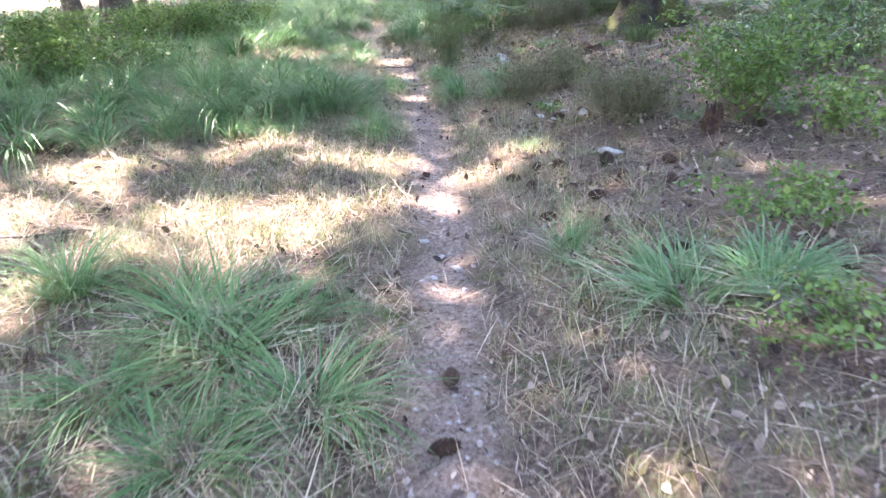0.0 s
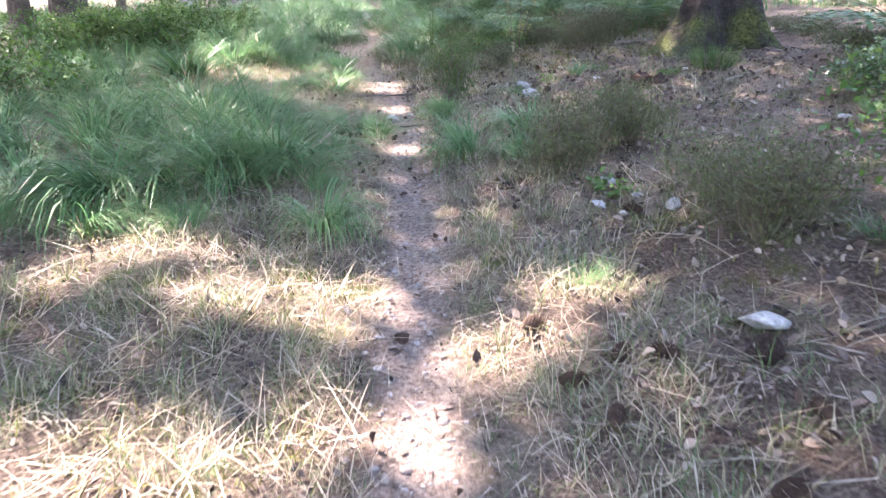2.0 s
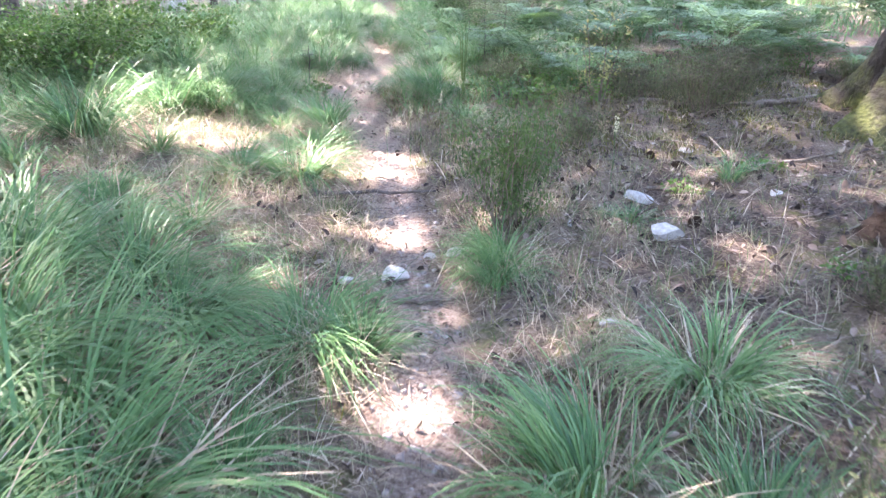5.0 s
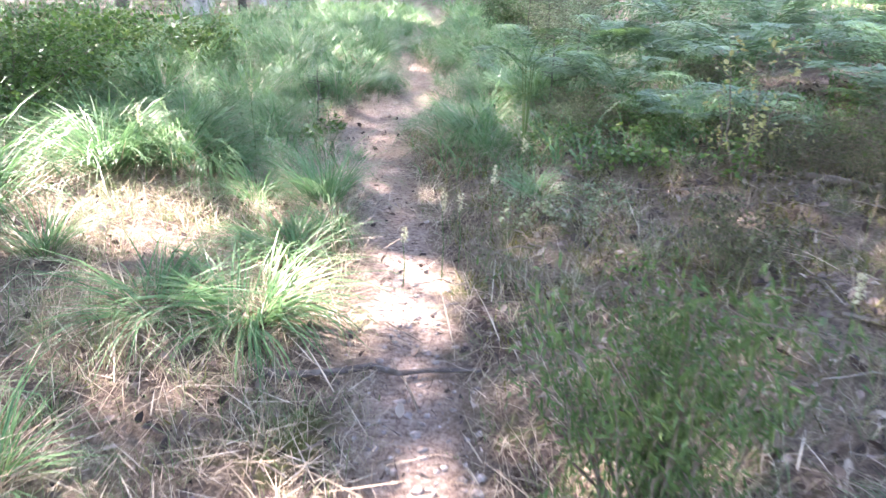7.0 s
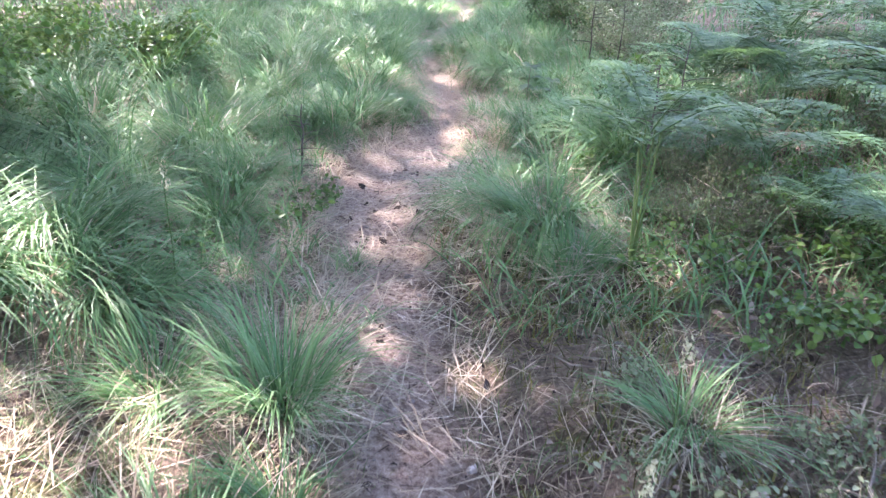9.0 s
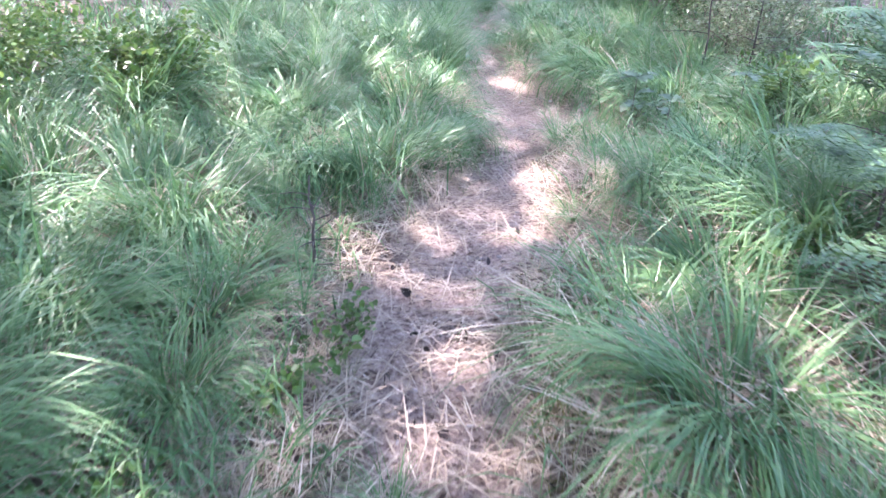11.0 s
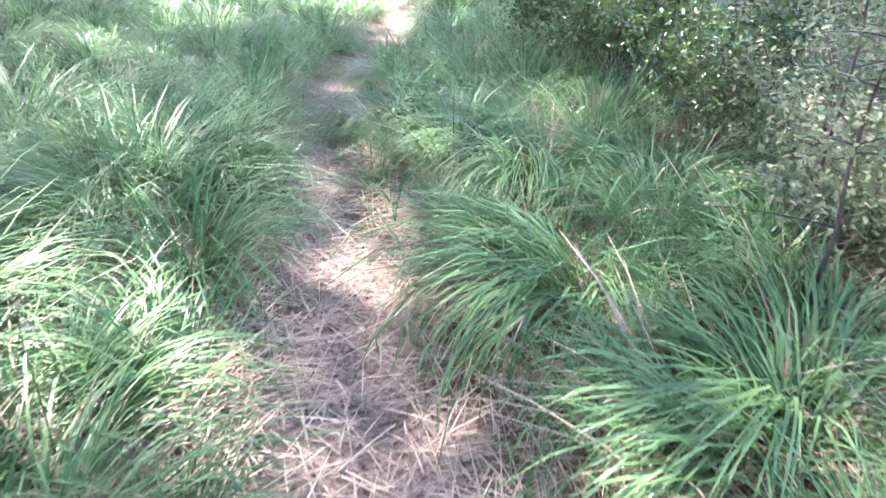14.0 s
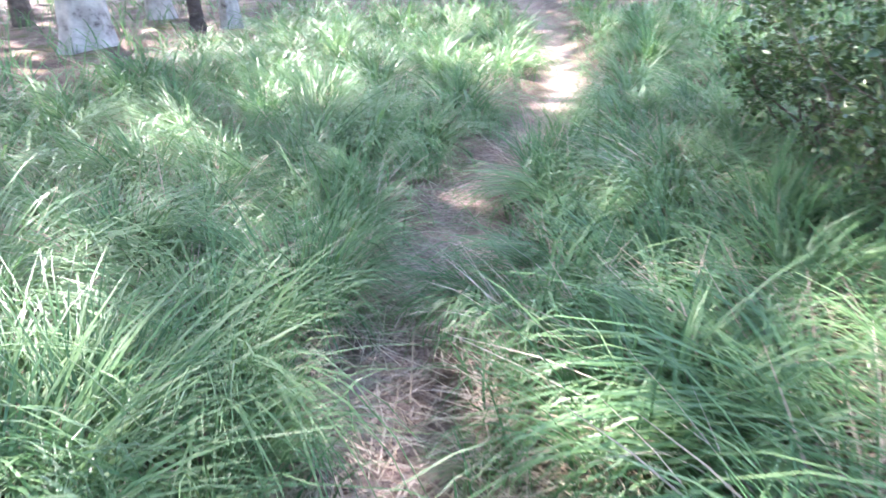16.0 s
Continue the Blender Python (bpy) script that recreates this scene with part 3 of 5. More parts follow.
TUSSOCKS_E = [
    (-2.69, 16.31, 0.53, 0.52), (-2.18, 16.7, 0.5, 0.74), (-1.93, 17.12, 0.46, 0.55), (-2.35, 17.6, 0.42, 0.8), (-1.24, 17.35, 0.2, 0.42), (-0.98, 17.15, 0.3, 0.5), (-2.0, 17.6, 0.3, 0.42), (-0.75, 16.34, 0.41, 0.49), (-0.42, 16.35, 0.51, 0.6),
    (-2.28, 16.36, 0.55, 0.61), (-0.43, 16.76, 0.44, 0.68), (-2.21, 16.92, 0.53, 0.71), (-4.18, 17.06, 0.67, 0.9),
    (-2.91, 17.23, 0.33, 0.56), (-4.19, 17.35, 0.59, 1.0), (0.45, 17.39, 0.43, 1.0), (-3.44, 17.84, 0.36, 0.63),
    (-0.62, 17.98, 0.55, 0.85),
]
TUSSOCKS_F = [
    (-0.39, 18.13, 0.46, 0.78), (-3.97, 18.18, 0.62, 0.93), (-2.27, 18.31, 0.54, 0.72), (-3.15, 18.37, 0.71, 1.0),
    (-3.39, 18.56, 0.63, 0.84), (-0.63, 18.69, 0.3, 0.36), (-0.97, 18.88, 0.48, 0.88), (-2.43, 19.0, 0.53, 0.6),
    (-3.21, 19.37, 0.45, 0.67), (-2.91, 19.53, 0.54, 1.0), (-1.45, 19.72, 0.25, 0.44), (-0.98, 19.77, 0.57, 0.81),
    (-3.13, 19.78, 0.48, 0.75),
]
TUSSOCKS_G = [
    (-2.52, 19.85, 0.49, 0.6), (-2.88, 19.88, 0.52, 0.66), (-2.49, 20.06, 0.45, 0.46), (-1.86, 20.19, 0.12, 0.24),
    (-1.06, 20.3, 0.46, 0.91), (-2.76, 20.33, 0.52, 0.75), (-1.73, 20.45, 0.22, 0.42), (-3.99, 20.53, 0.57, 1.0),
    (-1.35, 20.56, 0.57, 0.61), (-2.72, 20.87, 0.62, 0.51),
]
TUSSOCKS_H = [
    (-3.59, 21.04, 0.57, 0.69), (-1.44, 21.07, 0.49, 0.65), (-3.92, 21.1, 0.53, 0.8), (-2.75, 21.12, 0.45, 0.59),
    (-1.3, 21.29, 0.4, 0.52), (-3.53, 21.55, 0.51, 0.67), (-1.79, 21.77, 0.43, 0.54),
    (-1.2, 22.19, 0.43, 0.77), (-1.5, 22.46, 0.4, 0.58), (-4.08, 22.6, 0.51, 0.86), (-3.52, 22.61, 0.52, 0.7),
    (-2.74, 22.63, 0.2, 0.35), (-3.14, 22.72, 0.52, 0.66), (-2.89, 23.05, 0.47, 0.82), (-1.93, 23.11, 0.39, 0.63),
    (-3.74, 23.27, 0.45, 0.87), (-3.25, 23.62, 0.44, 0.65), (-2.61, 23.66, 0.4, 0.63), (-4.02, 25.96, 0.34, 0.75),
]
TUSSOCK_LABELS = ("arching tussock of long green moor grass over dead straw", "tall dense tussock of green moor grass beside the track", "small low tuft of green moor grass")
planted = []


def tussock(x, y, high, wide, free=False):
    r = np.random.default_rng(int(abs(x * 977 + y * 131) * 100))
    side = abs(float(track_side([(x, y)])[0]))
    s = min(max(wide * 0.85, 1.0 * high), 9 if free else max(0.3, (side - float(bare_half(y))) * 1.7))
    name = TUSSOCK_LABELS[2] if high < 0.3 else TUSSOCK_LABELS[1] if high > 0.5 else TUSSOCK_LABELS[0]
    ob = thing("grass_tussock", x, y, name, "grass tussock", "grass tussocks", rz=r.uniform(0, 360), scale=(s, s, high * 1.2))
    far = y > 24 or side > 2.6
    green = TUFT_SETS if high < 0.24 else FAR_SETS if far else GREEN_SETS
    for label, me in (("", green[r.integers(len(green))]), ("dead straw-coloured blades", DEAD_SETS[r.integers(len(DEAD_SETS))])):
        p = new(me.name.split(".")[0], me)
        p.parent = ob
        if label:
            p["label"] = label
            k = r.choice([0.85, 1.0, 1.0, 1.2])
            p.scale = (k, k, k)
    planted.append((x, y))


for row in TUSSOCKS_A + TUSSOCKS_B + TUSSOCKS_C + TUSSOCKS_D + TUSSOCKS_E + TUSSOCKS_F + TUSSOCKS_G + TUSSOCKS_H:
    tussock(*row)

tussock(-2.04, 21.12, 0.32, 0.55, True)


def straw_heap(x, y, wide, high):
    """A flattened dead tussock: several fans of grey-brown blades."""
    r = np.random.default_rng(int(abs(x * 577 + y * 91) * 100))
    ob = thing("straw_heap", x, y, "flattened heap of pale dead grass beside the track", "dead grass", "straw heaps")
    for k in range(4):
        p = new("thatch", DEAD_SETS[r.integers(len(DEAD_SETS))])
        p.parent = ob
        p.matrix_basis = pose(r.normal(0, wide * 0.16), r.normal(0, wide * 0.16), 0, 0, 0, r.uniform(0, 360)) @ Matrix.Diagonal((wide, wide, high * r.uniform(1.2, 2.2), 1))


for row in ((-0.64, 14.45, 0.55, 0.2), (-0.3, 14.15, 0.5, 0.2), (-0.45, 15.0, 0.4, 0.2), (-0.98, 16.6, 0.4, 0.14), (-1.2, 19.6, 0.4, 0.16), (-1.0, 19.15, 0.4, 0.16), (-2.45, 18.2, 0.35, 0.3), (-2.9, 15.3, 0.4, 0.2)):
    straw_heap(*row)


def fill_tussocks():
    """The closed grass beyond the single tufts: thick on both sides after the bend, and on the left before it."""
    r = np.random.default_rng(31)
    made = 0
    for _ in range(9000):
        if made >= 240:
            break
        x, y = r.uniform(-6.5, 3), r.uniform(6, 29)
        s = float(track_side([(x, y)])[0])
        if abs(s) < 0.45 or s > 1.5:
            continue
        if y < 13.8 and (s > -1.6 or (s > -2.4 and y > 10.5)):
            continue
        if 13.8 <= y < 16 and s > 0.9:
            continue
        if (y < 18.8 and abs(s) < 0.7) or (y < 15.4 and -1.4 < s < 0):
            continue
        gap = 0.36 if y < 24 and abs(s) < 2 else 0.5
        if min((x - a) ** 2 + (y - b) ** 2 for a, b in planted) < gap * gap:
            continue
        tussock(round(x, 2), round(y, 2), r.uniform(0.32, 0.55), r.uniform(0.45, 0.85))
        made += 1


fill_tussocks()

# ---- shrubs, ferns and small plants ----
def stems_and_tips(r, n, wide, high, lean=0.8, forks=3):
    """Branching stems from one root: tubes, and the points along their outer parts where leaves sit."""
    sets, tips = [], []
    for _ in range(n):
        a, rr = r.uniform(0, 6.283), wide * 0.5 * math.sqrt(r.uniform(0.03, 1))
        top = np.array([rr * math.cos(a), rr * math.sin(a), high * r.uniform(0.6, 1.0)])
        foot = np.array([0.14 * top[0], 0.14 * top[1], -0.03])
        line = limb_line(foot, top, high * 0.1 * r.uniform(-1, 1), 6)
        line[1:-1, :2] += r.normal(0, wide * 0.03, (4, 2))
        sets.append(tube(line, np.linspace(0.0055, 0.0014, 6) * (0.45 + high), 4))
        for _ in range(forks):
            k = r.integers(2, 6)
            e = line[k] + r.normal(0, 1, 3) * np.array([wide * 0.16, wide * 0.16, high * 0.13])
            e[2] = max(e[2], 0.05)
            ln = limb_line(line[k], e, 0.01, 4)
            sets.append(tube(ln, np.linspace(0.002, 0.0009, 4) * (0.6 + high), 3))
            tips.append(ln)
        tips.append(line[2:])
    return join(*sets), tips


def leafy_bush(x, y, wide, high, leaf, count, mat, label, category, stems=14, name="bush", aspect=0.55, flat=0.65, group=""):
    r = np.random.default_rng(int(abs(x * 331 + y * 77) * 100))
    ob = thing(name, x, y, label, category, group)
    (v, f), tips = stems_and_tips(r, stems, wide, high)
    part("woody_stem", v, f, WOOD, ob, "thin brown woody stems")
    pts = []
    per = max(1, count // len(tips))
    for ln in tips:
        u = r.uniform(0, len(ln) - 1.001, per)
        i = u.astype(int)
        p = ln[i] * (1 - (u - i))[:, None] + ln[i + 1] * (u - i)[:, None]
        pts.append(p + r.normal(0, 1, (per, 3)) * np.array([wide * 0.055, wide * 0.055, high * 0.035]))
    pts = np.concatenate(pts)
    pts[:, 2] = np.maximum(pts[:, 2], 0.03)
    v, f = leaf_quads(pts, r.uniform(0.6, 1.3, len(pts)) * leaf, aspect, flat)
    part("foliage", v, f, mat, ob)
    return ob


def wiry_bush(x, y, wide, high, count, mat, label, category, name, width=0.004, tilt=0.5, sprig=10):
    """Heather or broom: many thin upright shoots with short side sprigs."""
    r = np.random.default_rng(int(abs(x * 531 + y * 97) * 100))
    ob = thing(name, x, y, label, category)
    a, rad = r.uniform(0, 6.283, count), np.sqrt(r.uniform(0, 1, count))
    root = np.column_stack([rad * np.cos(a), rad * np.sin(a), np.zeros(count)]) * np.array([wide * 0.28, wide * 0.28, 1])
    length = high * r.uniform(0.55, 1.08, count)
    t = rad * tilt * r.uniform(0.5, 1.3, count)
    az = a + r.normal(0, 0.3, count)
    sets = [blades(root, az, length, t, r.uniform(-0.3, 0.5, count), np.full(count, width * 1.4), 4)]
    k = count * sprig
    own = r.integers(0, count, k)
    u = r.uniform(0.3, 0.98, k)
    at = root[own] + np.column_stack([np.cos(az[own]) * np.sin(t[own]), np.sin(az[own]) * np.sin(t[own]), np.cos(t[own])]) * (length[own] * u)[:, None]
    sets.append(blades(at, r.uniform(0, 6.283, k), high * r.uniform(0.05, 0.16, k) * (1.25 - u * 0.8), r.uniform(0.2, 1.1, k), r.uniform(-0.3, 0.3, k), np.full(k, width), 2))
    v, f = join(*sets)
    part("foliage", v, f, mat, ob)
    wood = []
    for _ in range(9):
        aa = r.uniform(0, 6.283)
        wood.append(tube(limb_line((0.03 * math.cos(aa), 0.03 * math.sin(aa), -0.03), (wide * 0.24 * math.cos(aa), wide * 0.24 * math.sin(aa), high * r.uniform(0.35, 0.6)), 0.03, 6) + r.normal(0, 0.006, (6, 3)), np.linspace(0.008, 0.003, 6), 5))
    v, f = join(*wood)
    part("woody_base", v, f, WOOD, ob, "dark twisted woody stems")
    return ob


def heather(x, y, wide, high):
    """A low dense mound of branching twigs with tiny scale leaves and wiry tips."""
    ob = leafy_bush(x, y, wide, high, 0.026, int(3400 * wide), HEATHER, "dark wiry heather bush on the brown bank", "heather", int(30 * wide + 14), "heather_bush", 0.3, 0.0, "heather bushes")
    r = np.random.default_rng(int(abs(x * 71 + y * 37) * 100))
    k = int(420 * wide)
    a, rad = r.uniform(0, 6.283, k), np.sqrt(r.uniform(0, 1, k)) * wide * 0.45
    root = np.column_stack([rad * np.cos(a), rad * np.sin(a), high * r.uniform(0.1, 0.6, k) * (1 - rad / wide)])
    v, f = blades(root, a + r.normal(0, 0.8, k), high * r.uniform(0.25, 0.6, k), r.uniform(0.1, 0.9, k), r.normal(0, 0.4, k), np.full(k, 0.004), 3)
    part("shoot", v, f, HEATHER, ob)


def frond_mesh(seed):
    """One bracken frond, 1 long, in the x direction: midrib, side ribs, and rows of small leaflets."""
    r = np.random.default_rng(seed)
    pairs = 15
    sets = []
    u = np.linspace(0, 1, 9)
    bend = lambda s: np.stack([s * 0.97, 0 * s, 0.30 * np.sin(s * 2.3) - 0.12 * s ** 2], -1)
    rib = tube(bend(u), np.linspace(0.007, 0.002, 9), 4)
    c, size, along = [], [], []
    for k in range(pairs):
        s = 0.22 + 0.76 * k / pairs
        p = bend(np.array([s]))[0]
        reach = 0.36 * math.sin(min(1, (1 - s) * 1.25 + 0.12) * 1.57) * r.uniform(0.85, 1.1)
        for side in (-1, 1):
            d = np.array([0.42, side, -0.12 + r.normal(0, 0.08)])
            d /= np.linalg.norm(d)
            m = 7
            for q in range(m):
                w = (q + 0.6) / m
                for s2 in (-1, 1):
                    c.append(p + d * reach * w)
                    e = np.array([d[0] * 0.5 - s2 * d[1] * 0.9 * side, d[1] * 0.5 + s2 * 0.75 * d[0] * side, r.normal(0, 0.12)])
                    along.append(e / np.linalg.norm(e))
                    size.append(reach * 0.25 * (1.1 - w * 0.8))
    c, along, size = np.array(c), np.array(along), np.array(size)[:, None]
    side = np.cross(along, np.array([0, 0, 1.0]) + r.normal(0, 0.15, (len(c), 3)))
    v = np.stack([c, c + along * size * 0.5 - side * size * 0.26, c + along * size, c + along * size * 0.5 + side * size * 0.26], 1).reshape(-1, 3)
    f = (np.arange(len(c)) * 4)[:, None] + np.arange(4)[None]
    return join(rib, (v, f))


FRONDS = [mesh_of("frond", *frond_mesh(k), FERNLEAF) for k in range(5)]


def fern(x, y, wide, high, n=6, label="green bracken fern with flat layered fronds"):
    r = np.random.default_rng(int(abs(x * 431 + y * 57) * 100))
    ob = thing("bracken_fern", x, y, label, "fern", "bracken ferns")
    a0 = r.uniform(0, 360)
    v, f = join(*[tube(limb_line((0, 0, -0.03), (0.04 * math.cos(k), 0.04 * math.sin(k), high * 0.7), 0.0, 4), np.linspace(0.006, 0.004, 4), 5) for k in range(4)])
    part("stalk", v, f, BROOM, ob)
    for k in range(n):
        p = new("frond", FRONDS[r.integers(5)])
        p.parent = ob
        L = wide * 0.62 * r.uniform(0.8, 1.15)
        p.matrix_basis = pose(0, 0, high * r.uniform(0.35, 0.75), 0, r.uniform(-22, 6), a0 + 360 * k / n + r.uniform(-20, 20)) @ Matrix.Diagonal((L, L, L, 1))


def bramble(x, y, wide, high, mat=None, count=90, leaf=0.05):
    return leafy_bush(x, y, wide, high, leaf, count, mat or BUSHLEAF, "low sprawling bramble with small toothed green leaves", "bramble", 6, "bramble", 0.75, 0.75, "brambles")


def flower_spike(x, y, high):
    r = np.random.default_rng(int(abs(x * 131 + y * 57) * 100))
    ob = thing("flower_spike", x, y, "pale cream grass flower spike on a thin stalk", "wild flower", "flower spikes")
    v, f = tube([(0, 0, -0.02), (0.01, 0, high * 0.4), (0.0, 0.01, high * 0.8), (0.02, 0.01, high)], [0.003, 0.0025, 0.002, 0.0012], 5)
    part("stalk", v, f, BROOM, ob)
    n = 46
    z = r.uniform(0.80, 1.02, n) * high
    c = np.column_stack([r.normal(0.01, 0.007, n), r.normal(0.01, 0.007, n), z])
    v, f = leaf_quads(c, r.uniform(0.010, 0.020, n), 0.5, 0.1)
    part("flower_head", v, f, FLOWER, ob)


def stone(x, y, size, squash=0.6, mat=None, label="pale grey stone lying in the needles", name="stone", rz=0, sink=0.3, category="stone"):
    r = np.random.default_rng(int(abs(x * 731 + y * 157) * 100))
    bm = bmesh.new()
    bmesh.ops.create_icosphere(bm, subdivisions=3, radius=0.56)
    off = Vector(r.uniform(-50, 50, 3))
    cuts = [Vector(d / np.linalg.norm(d)) for d in r.normal(0, 1, (8, 3))]
    for v in bm.verts:
        for c in cuts:
            over = v.co.dot(c) - 0.28
            if over > 0:
                v.co -= c * over * 0.96
        v.co *= 1 + 0.10 * noise.noise(v.co * 2.5 + off) + 0.04 * noise.noise(v.co * 9 + off)
        v.co.y *= 0.72
        v.co.z *= squash
    bm.normal_update()
    for fc in bm.faces:
        fc.smooth = False
    me = bpy.data.meshes.new(name)
    bm.to_mesh(me)
    bm.free()
    me.materials.append(mat or STONE)
    ob = new(name, me)
    ob.matrix_basis = pose(x, y, gz(x, y) + size * squash * (0.5 - sink), r.uniform(-8, 8), r.uniform(-8, 8), rz) @ Matrix.Diagonal((size, size, size, 1))
    return tagged(ob, label, category, "stones")


def cone_mesh():
    """A pine cone lying on its side: a spindle with spiral rows of raised scales."""
    n = 130
    k = np.arange(n)
    u = k / n
    a = k * 2.39996
    rr = 0.021 * np.sin(np.clip(u * 0.93 + 0.07, 0, 1) * 3.0) ** 0.8 + 0.002
    c = np.column_stack([(u - 0.5) * 0.085, rr * np.cos(a), rr * np.sin(a)])
    outw = np.column_stack([np.full(n, 0.35), np.cos(a), np.sin(a)])
    outw /= np.linalg.norm(outw, axis=1)[:, None]
    fwd = np.array([[1.0, 0, 0]])
    sd = np.cross(outw, fwd)
    s = 0.010
    v = np.stack([c - outw * s, c - sd * s * 0.6 + fwd * s * 0.3, c + outw * s * 0.7 + fwd * s * 0.9, c + sd * s * 0.6 + fwd * s * 0.3], 1).reshape(-1, 3)
    f = (np.arange(n) * 4)[:, None] + np.arange(4)[None]
    t = np.linspace(0, 1, 9)
    core = tube(np.column_stack([(t - 0.5) * 0.085, 0 * t, 0 * t]), 0.019 * np.sin(np.clip(t * 0.93 + 0.05, 0, 1) * 3.0) + 0.001, 10)
    return join(core, (v, f))


CONE_MESH = mesh_of("pine_cone", *cone_mesh(), CONE, False)


def pine_cone(x, y, rz=0.0, size=1.0):
    ob = new("pine_cone", CONE_MESH)
    ob.matrix_basis = pose(x, y, gz(x, y) + 0.021 * size, 8, 4, rz) @ Matrix.Diagonal((size, size, size, 1))
    tagged(ob, "dark brown fallen pine cone on the forest floor", "pine cone", "pine cones")


def stick(x, y, x2, y2, thick, label="thin fallen stick lying on the ground", mat=None):
    r = np.random.default_rng(int(abs(x * 31 + y * 7 + x2) * 1000))
    u = np.linspace(0, 1, 9)
    p = np.column_stack([x + (x2 - x) * u, y + (y2 - y) * u])
    d = np.array([y - y2, x2 - x]) / math.hypot(x2 - x, y2 - y)
    p += d * (0.04 * math.hypot(x2 - x, y2 - y) * r.normal(0, 1, 9) * np.sin(u * 3.14))[:, None]
    z = ground_z(p)
    z = 0.5 * z + 0.5 * np.interp(u, (0, 1), (z[0], z[-1])) + thick * 0.7
    z = np.maximum(z, ground_z(p) + thick * 0.3)
    v, f = tube(np.column_stack([p, z]), thick * (1 - 0.55 * u) * r.uniform(0.85, 1.1, 9), 7)
    o = np.array([x, y, 0])
    ob = part("stick", v - o, f, mat or WOOD)
    ob.location = o
    tagged(ob, label, "stick", "fallen sticks")


def stump(x, y, rad, high, label):
    r = np.random.default_rng(int(abs(x * 61 + y * 17) * 100))
    sides, rings = 22, 7
    a = np.arange(sides) / sides * 6.28318
    jag = r.uniform(0.45, 1.15, sides)
    v = []
    for k in range(rings):
        t = k / (rings - 1)
        rr = rad * (1.25 - 0.45 * t) * (1 + 0.15 * np.sin(a * 5 + 1) + 0.08 * r.normal(0, 1, sides))
        v.append(np.column_stack([rr * np.cos(a), rr * np.sin(a), -0.05 + (high * jag + 0.05) * t]))
    v.append(np.column_stack([rad * 0.45 * np.cos(a), rad * 0.45 * np.sin(a), high * 0.35 * jag]))
    i = np.arange(rings)[:, None] * sides
    j = np.arange(sides)[None, :]
    f = np.stack([i + j, i + (j + 1) % sides, i + sides + (j + 1) % sides, i + sides + j], -1).reshape(-1, 4)
    ob = part("tree_stump", np.concatenate(v), f, ROTTEN)
    ob.location = (x, y, gz(x, y))
    tagged(ob, label, "stump")


# first stretch: bank on the right with bilberry, heather and the big tree
leafy_bush(2.33, 5.5, 1.5, 0.85, 0.045, 3400, BUSHLEAF, "bright green leafy bilberry bush on thin dark stems", "bush", 22)
leafy_bush(2.75, 4.6, 0.9, 0.5, 0.042, 1200, BUSHLEAF, "low green bilberry bush on the bank", "bush", 12)
leafy_bush(1.75, 3.4, 0.8, 0.28, 0.04, 700, BUSHLEAF, "low green bilberry bush on the bank", "bush", 10)
leafy_bush(1.35, 2.35, 0.7, 0.22, 0.035, 500, BUSHLEAF, "sparse low bilberry sprigs among dry litter", "bush", 9)
for x, y, w, h in ((3.6, 7.3, 1.4, 0.6), (4.5, 8.7, 1.7, 0.8), (3.3, 8.4, 0.9, 0.4), (4.2, 6.4, 1.3, 0.6), (5.6, 10.0, 1.6, 0.8)):
    leafy_bush(x, y, w, h, 0.045, int(1500 * w), DARKLEAF, "dark green leafy bush further up the wooded bank", "bush", 18)
for x, y, w, h in ((1.55, 6.15, 1.0, 0.40), (1.45, 5.8, 0.6, 0.5), (0.9, 7.55, 0.8, 0.46), (1.32, 7.75, 0.7, 0.42), (0.72, 7.2, 0.5, 0.36), (1.41, 13.35, 1.0, 0.38), (1.75, 12.5, 0.9, 0.5), (1.5, 9.0, 0.35, 0.18), (0.62, 11.75, 0.5, 0.3), (2.2, 13.1, 0.9, 0.5)):
    heather(x, y, w, h)
wiry_bush(2.75, 10.35, 0.75, 0.26, 240, BROOM, "mossy green tuft at the foot of the big tree", "tuft", "mossy_tuft", 0.005, 0.7, 6)
leafy_bush(0.02, 10.28, 0.62, 0.78, 0.034, 4600, BROOM, "upright green broom bush with dark wiry stems beside the track", "bush", 30, "broom_bush", 0.2, 0.0)
stump(1.9, 9.7, 0.16, 0.11, "crumbling reddish rotten tree stump")
stump(1.95, 5.2, 0.07, 0.20, "dark weathered small tree stump under the bush")
stone(1.17, 5.06, 0.21, 0.5, rz=30, label="white-topped angular stone on the bank", sink=0.2)
stone(1.10, 4.84, 0.145, 0.85, ROTTEN, "dark broken piece of rotten wood beside the stone", rz=80, name="wood_chunk", category="wood")
stone(-0.17, 5.33, 0.10, 0.6, CONE, "dark stone on the trodden track", rz=70)
stone(0.99, 6.95, 0.14, 0.5)
stone(1.08, 6.62, 0.10, 0.4, rz=40)
stone(0.86, 6.55, 0.12, 0.35, rz=110)
stone(0.97, 6.35, 0.09, 0.4, rz=10)
stone(1.2, 6.3, 0.15, 0.4, rz=60)
stone(0.8, 9.87, 0.21, 0.75, label="rounded pale grey stone among dry grass", rz=20)
stone(0.82, 10.52, 0.20, 0.5, label="flat grey stone half sunk in moss", rz=5)
stone(1.55, 10.4, 0.12, 0.4, rz=50)
stone(1.35, 11.5, 0.13, 0.35, rz=90)
stone(-0.55, 9.74, 0.19, 0.55, label="white stone at the edge of the track", rz=60)
stone(-0.80, 9.60, 0.09, 0.5, rz=0)
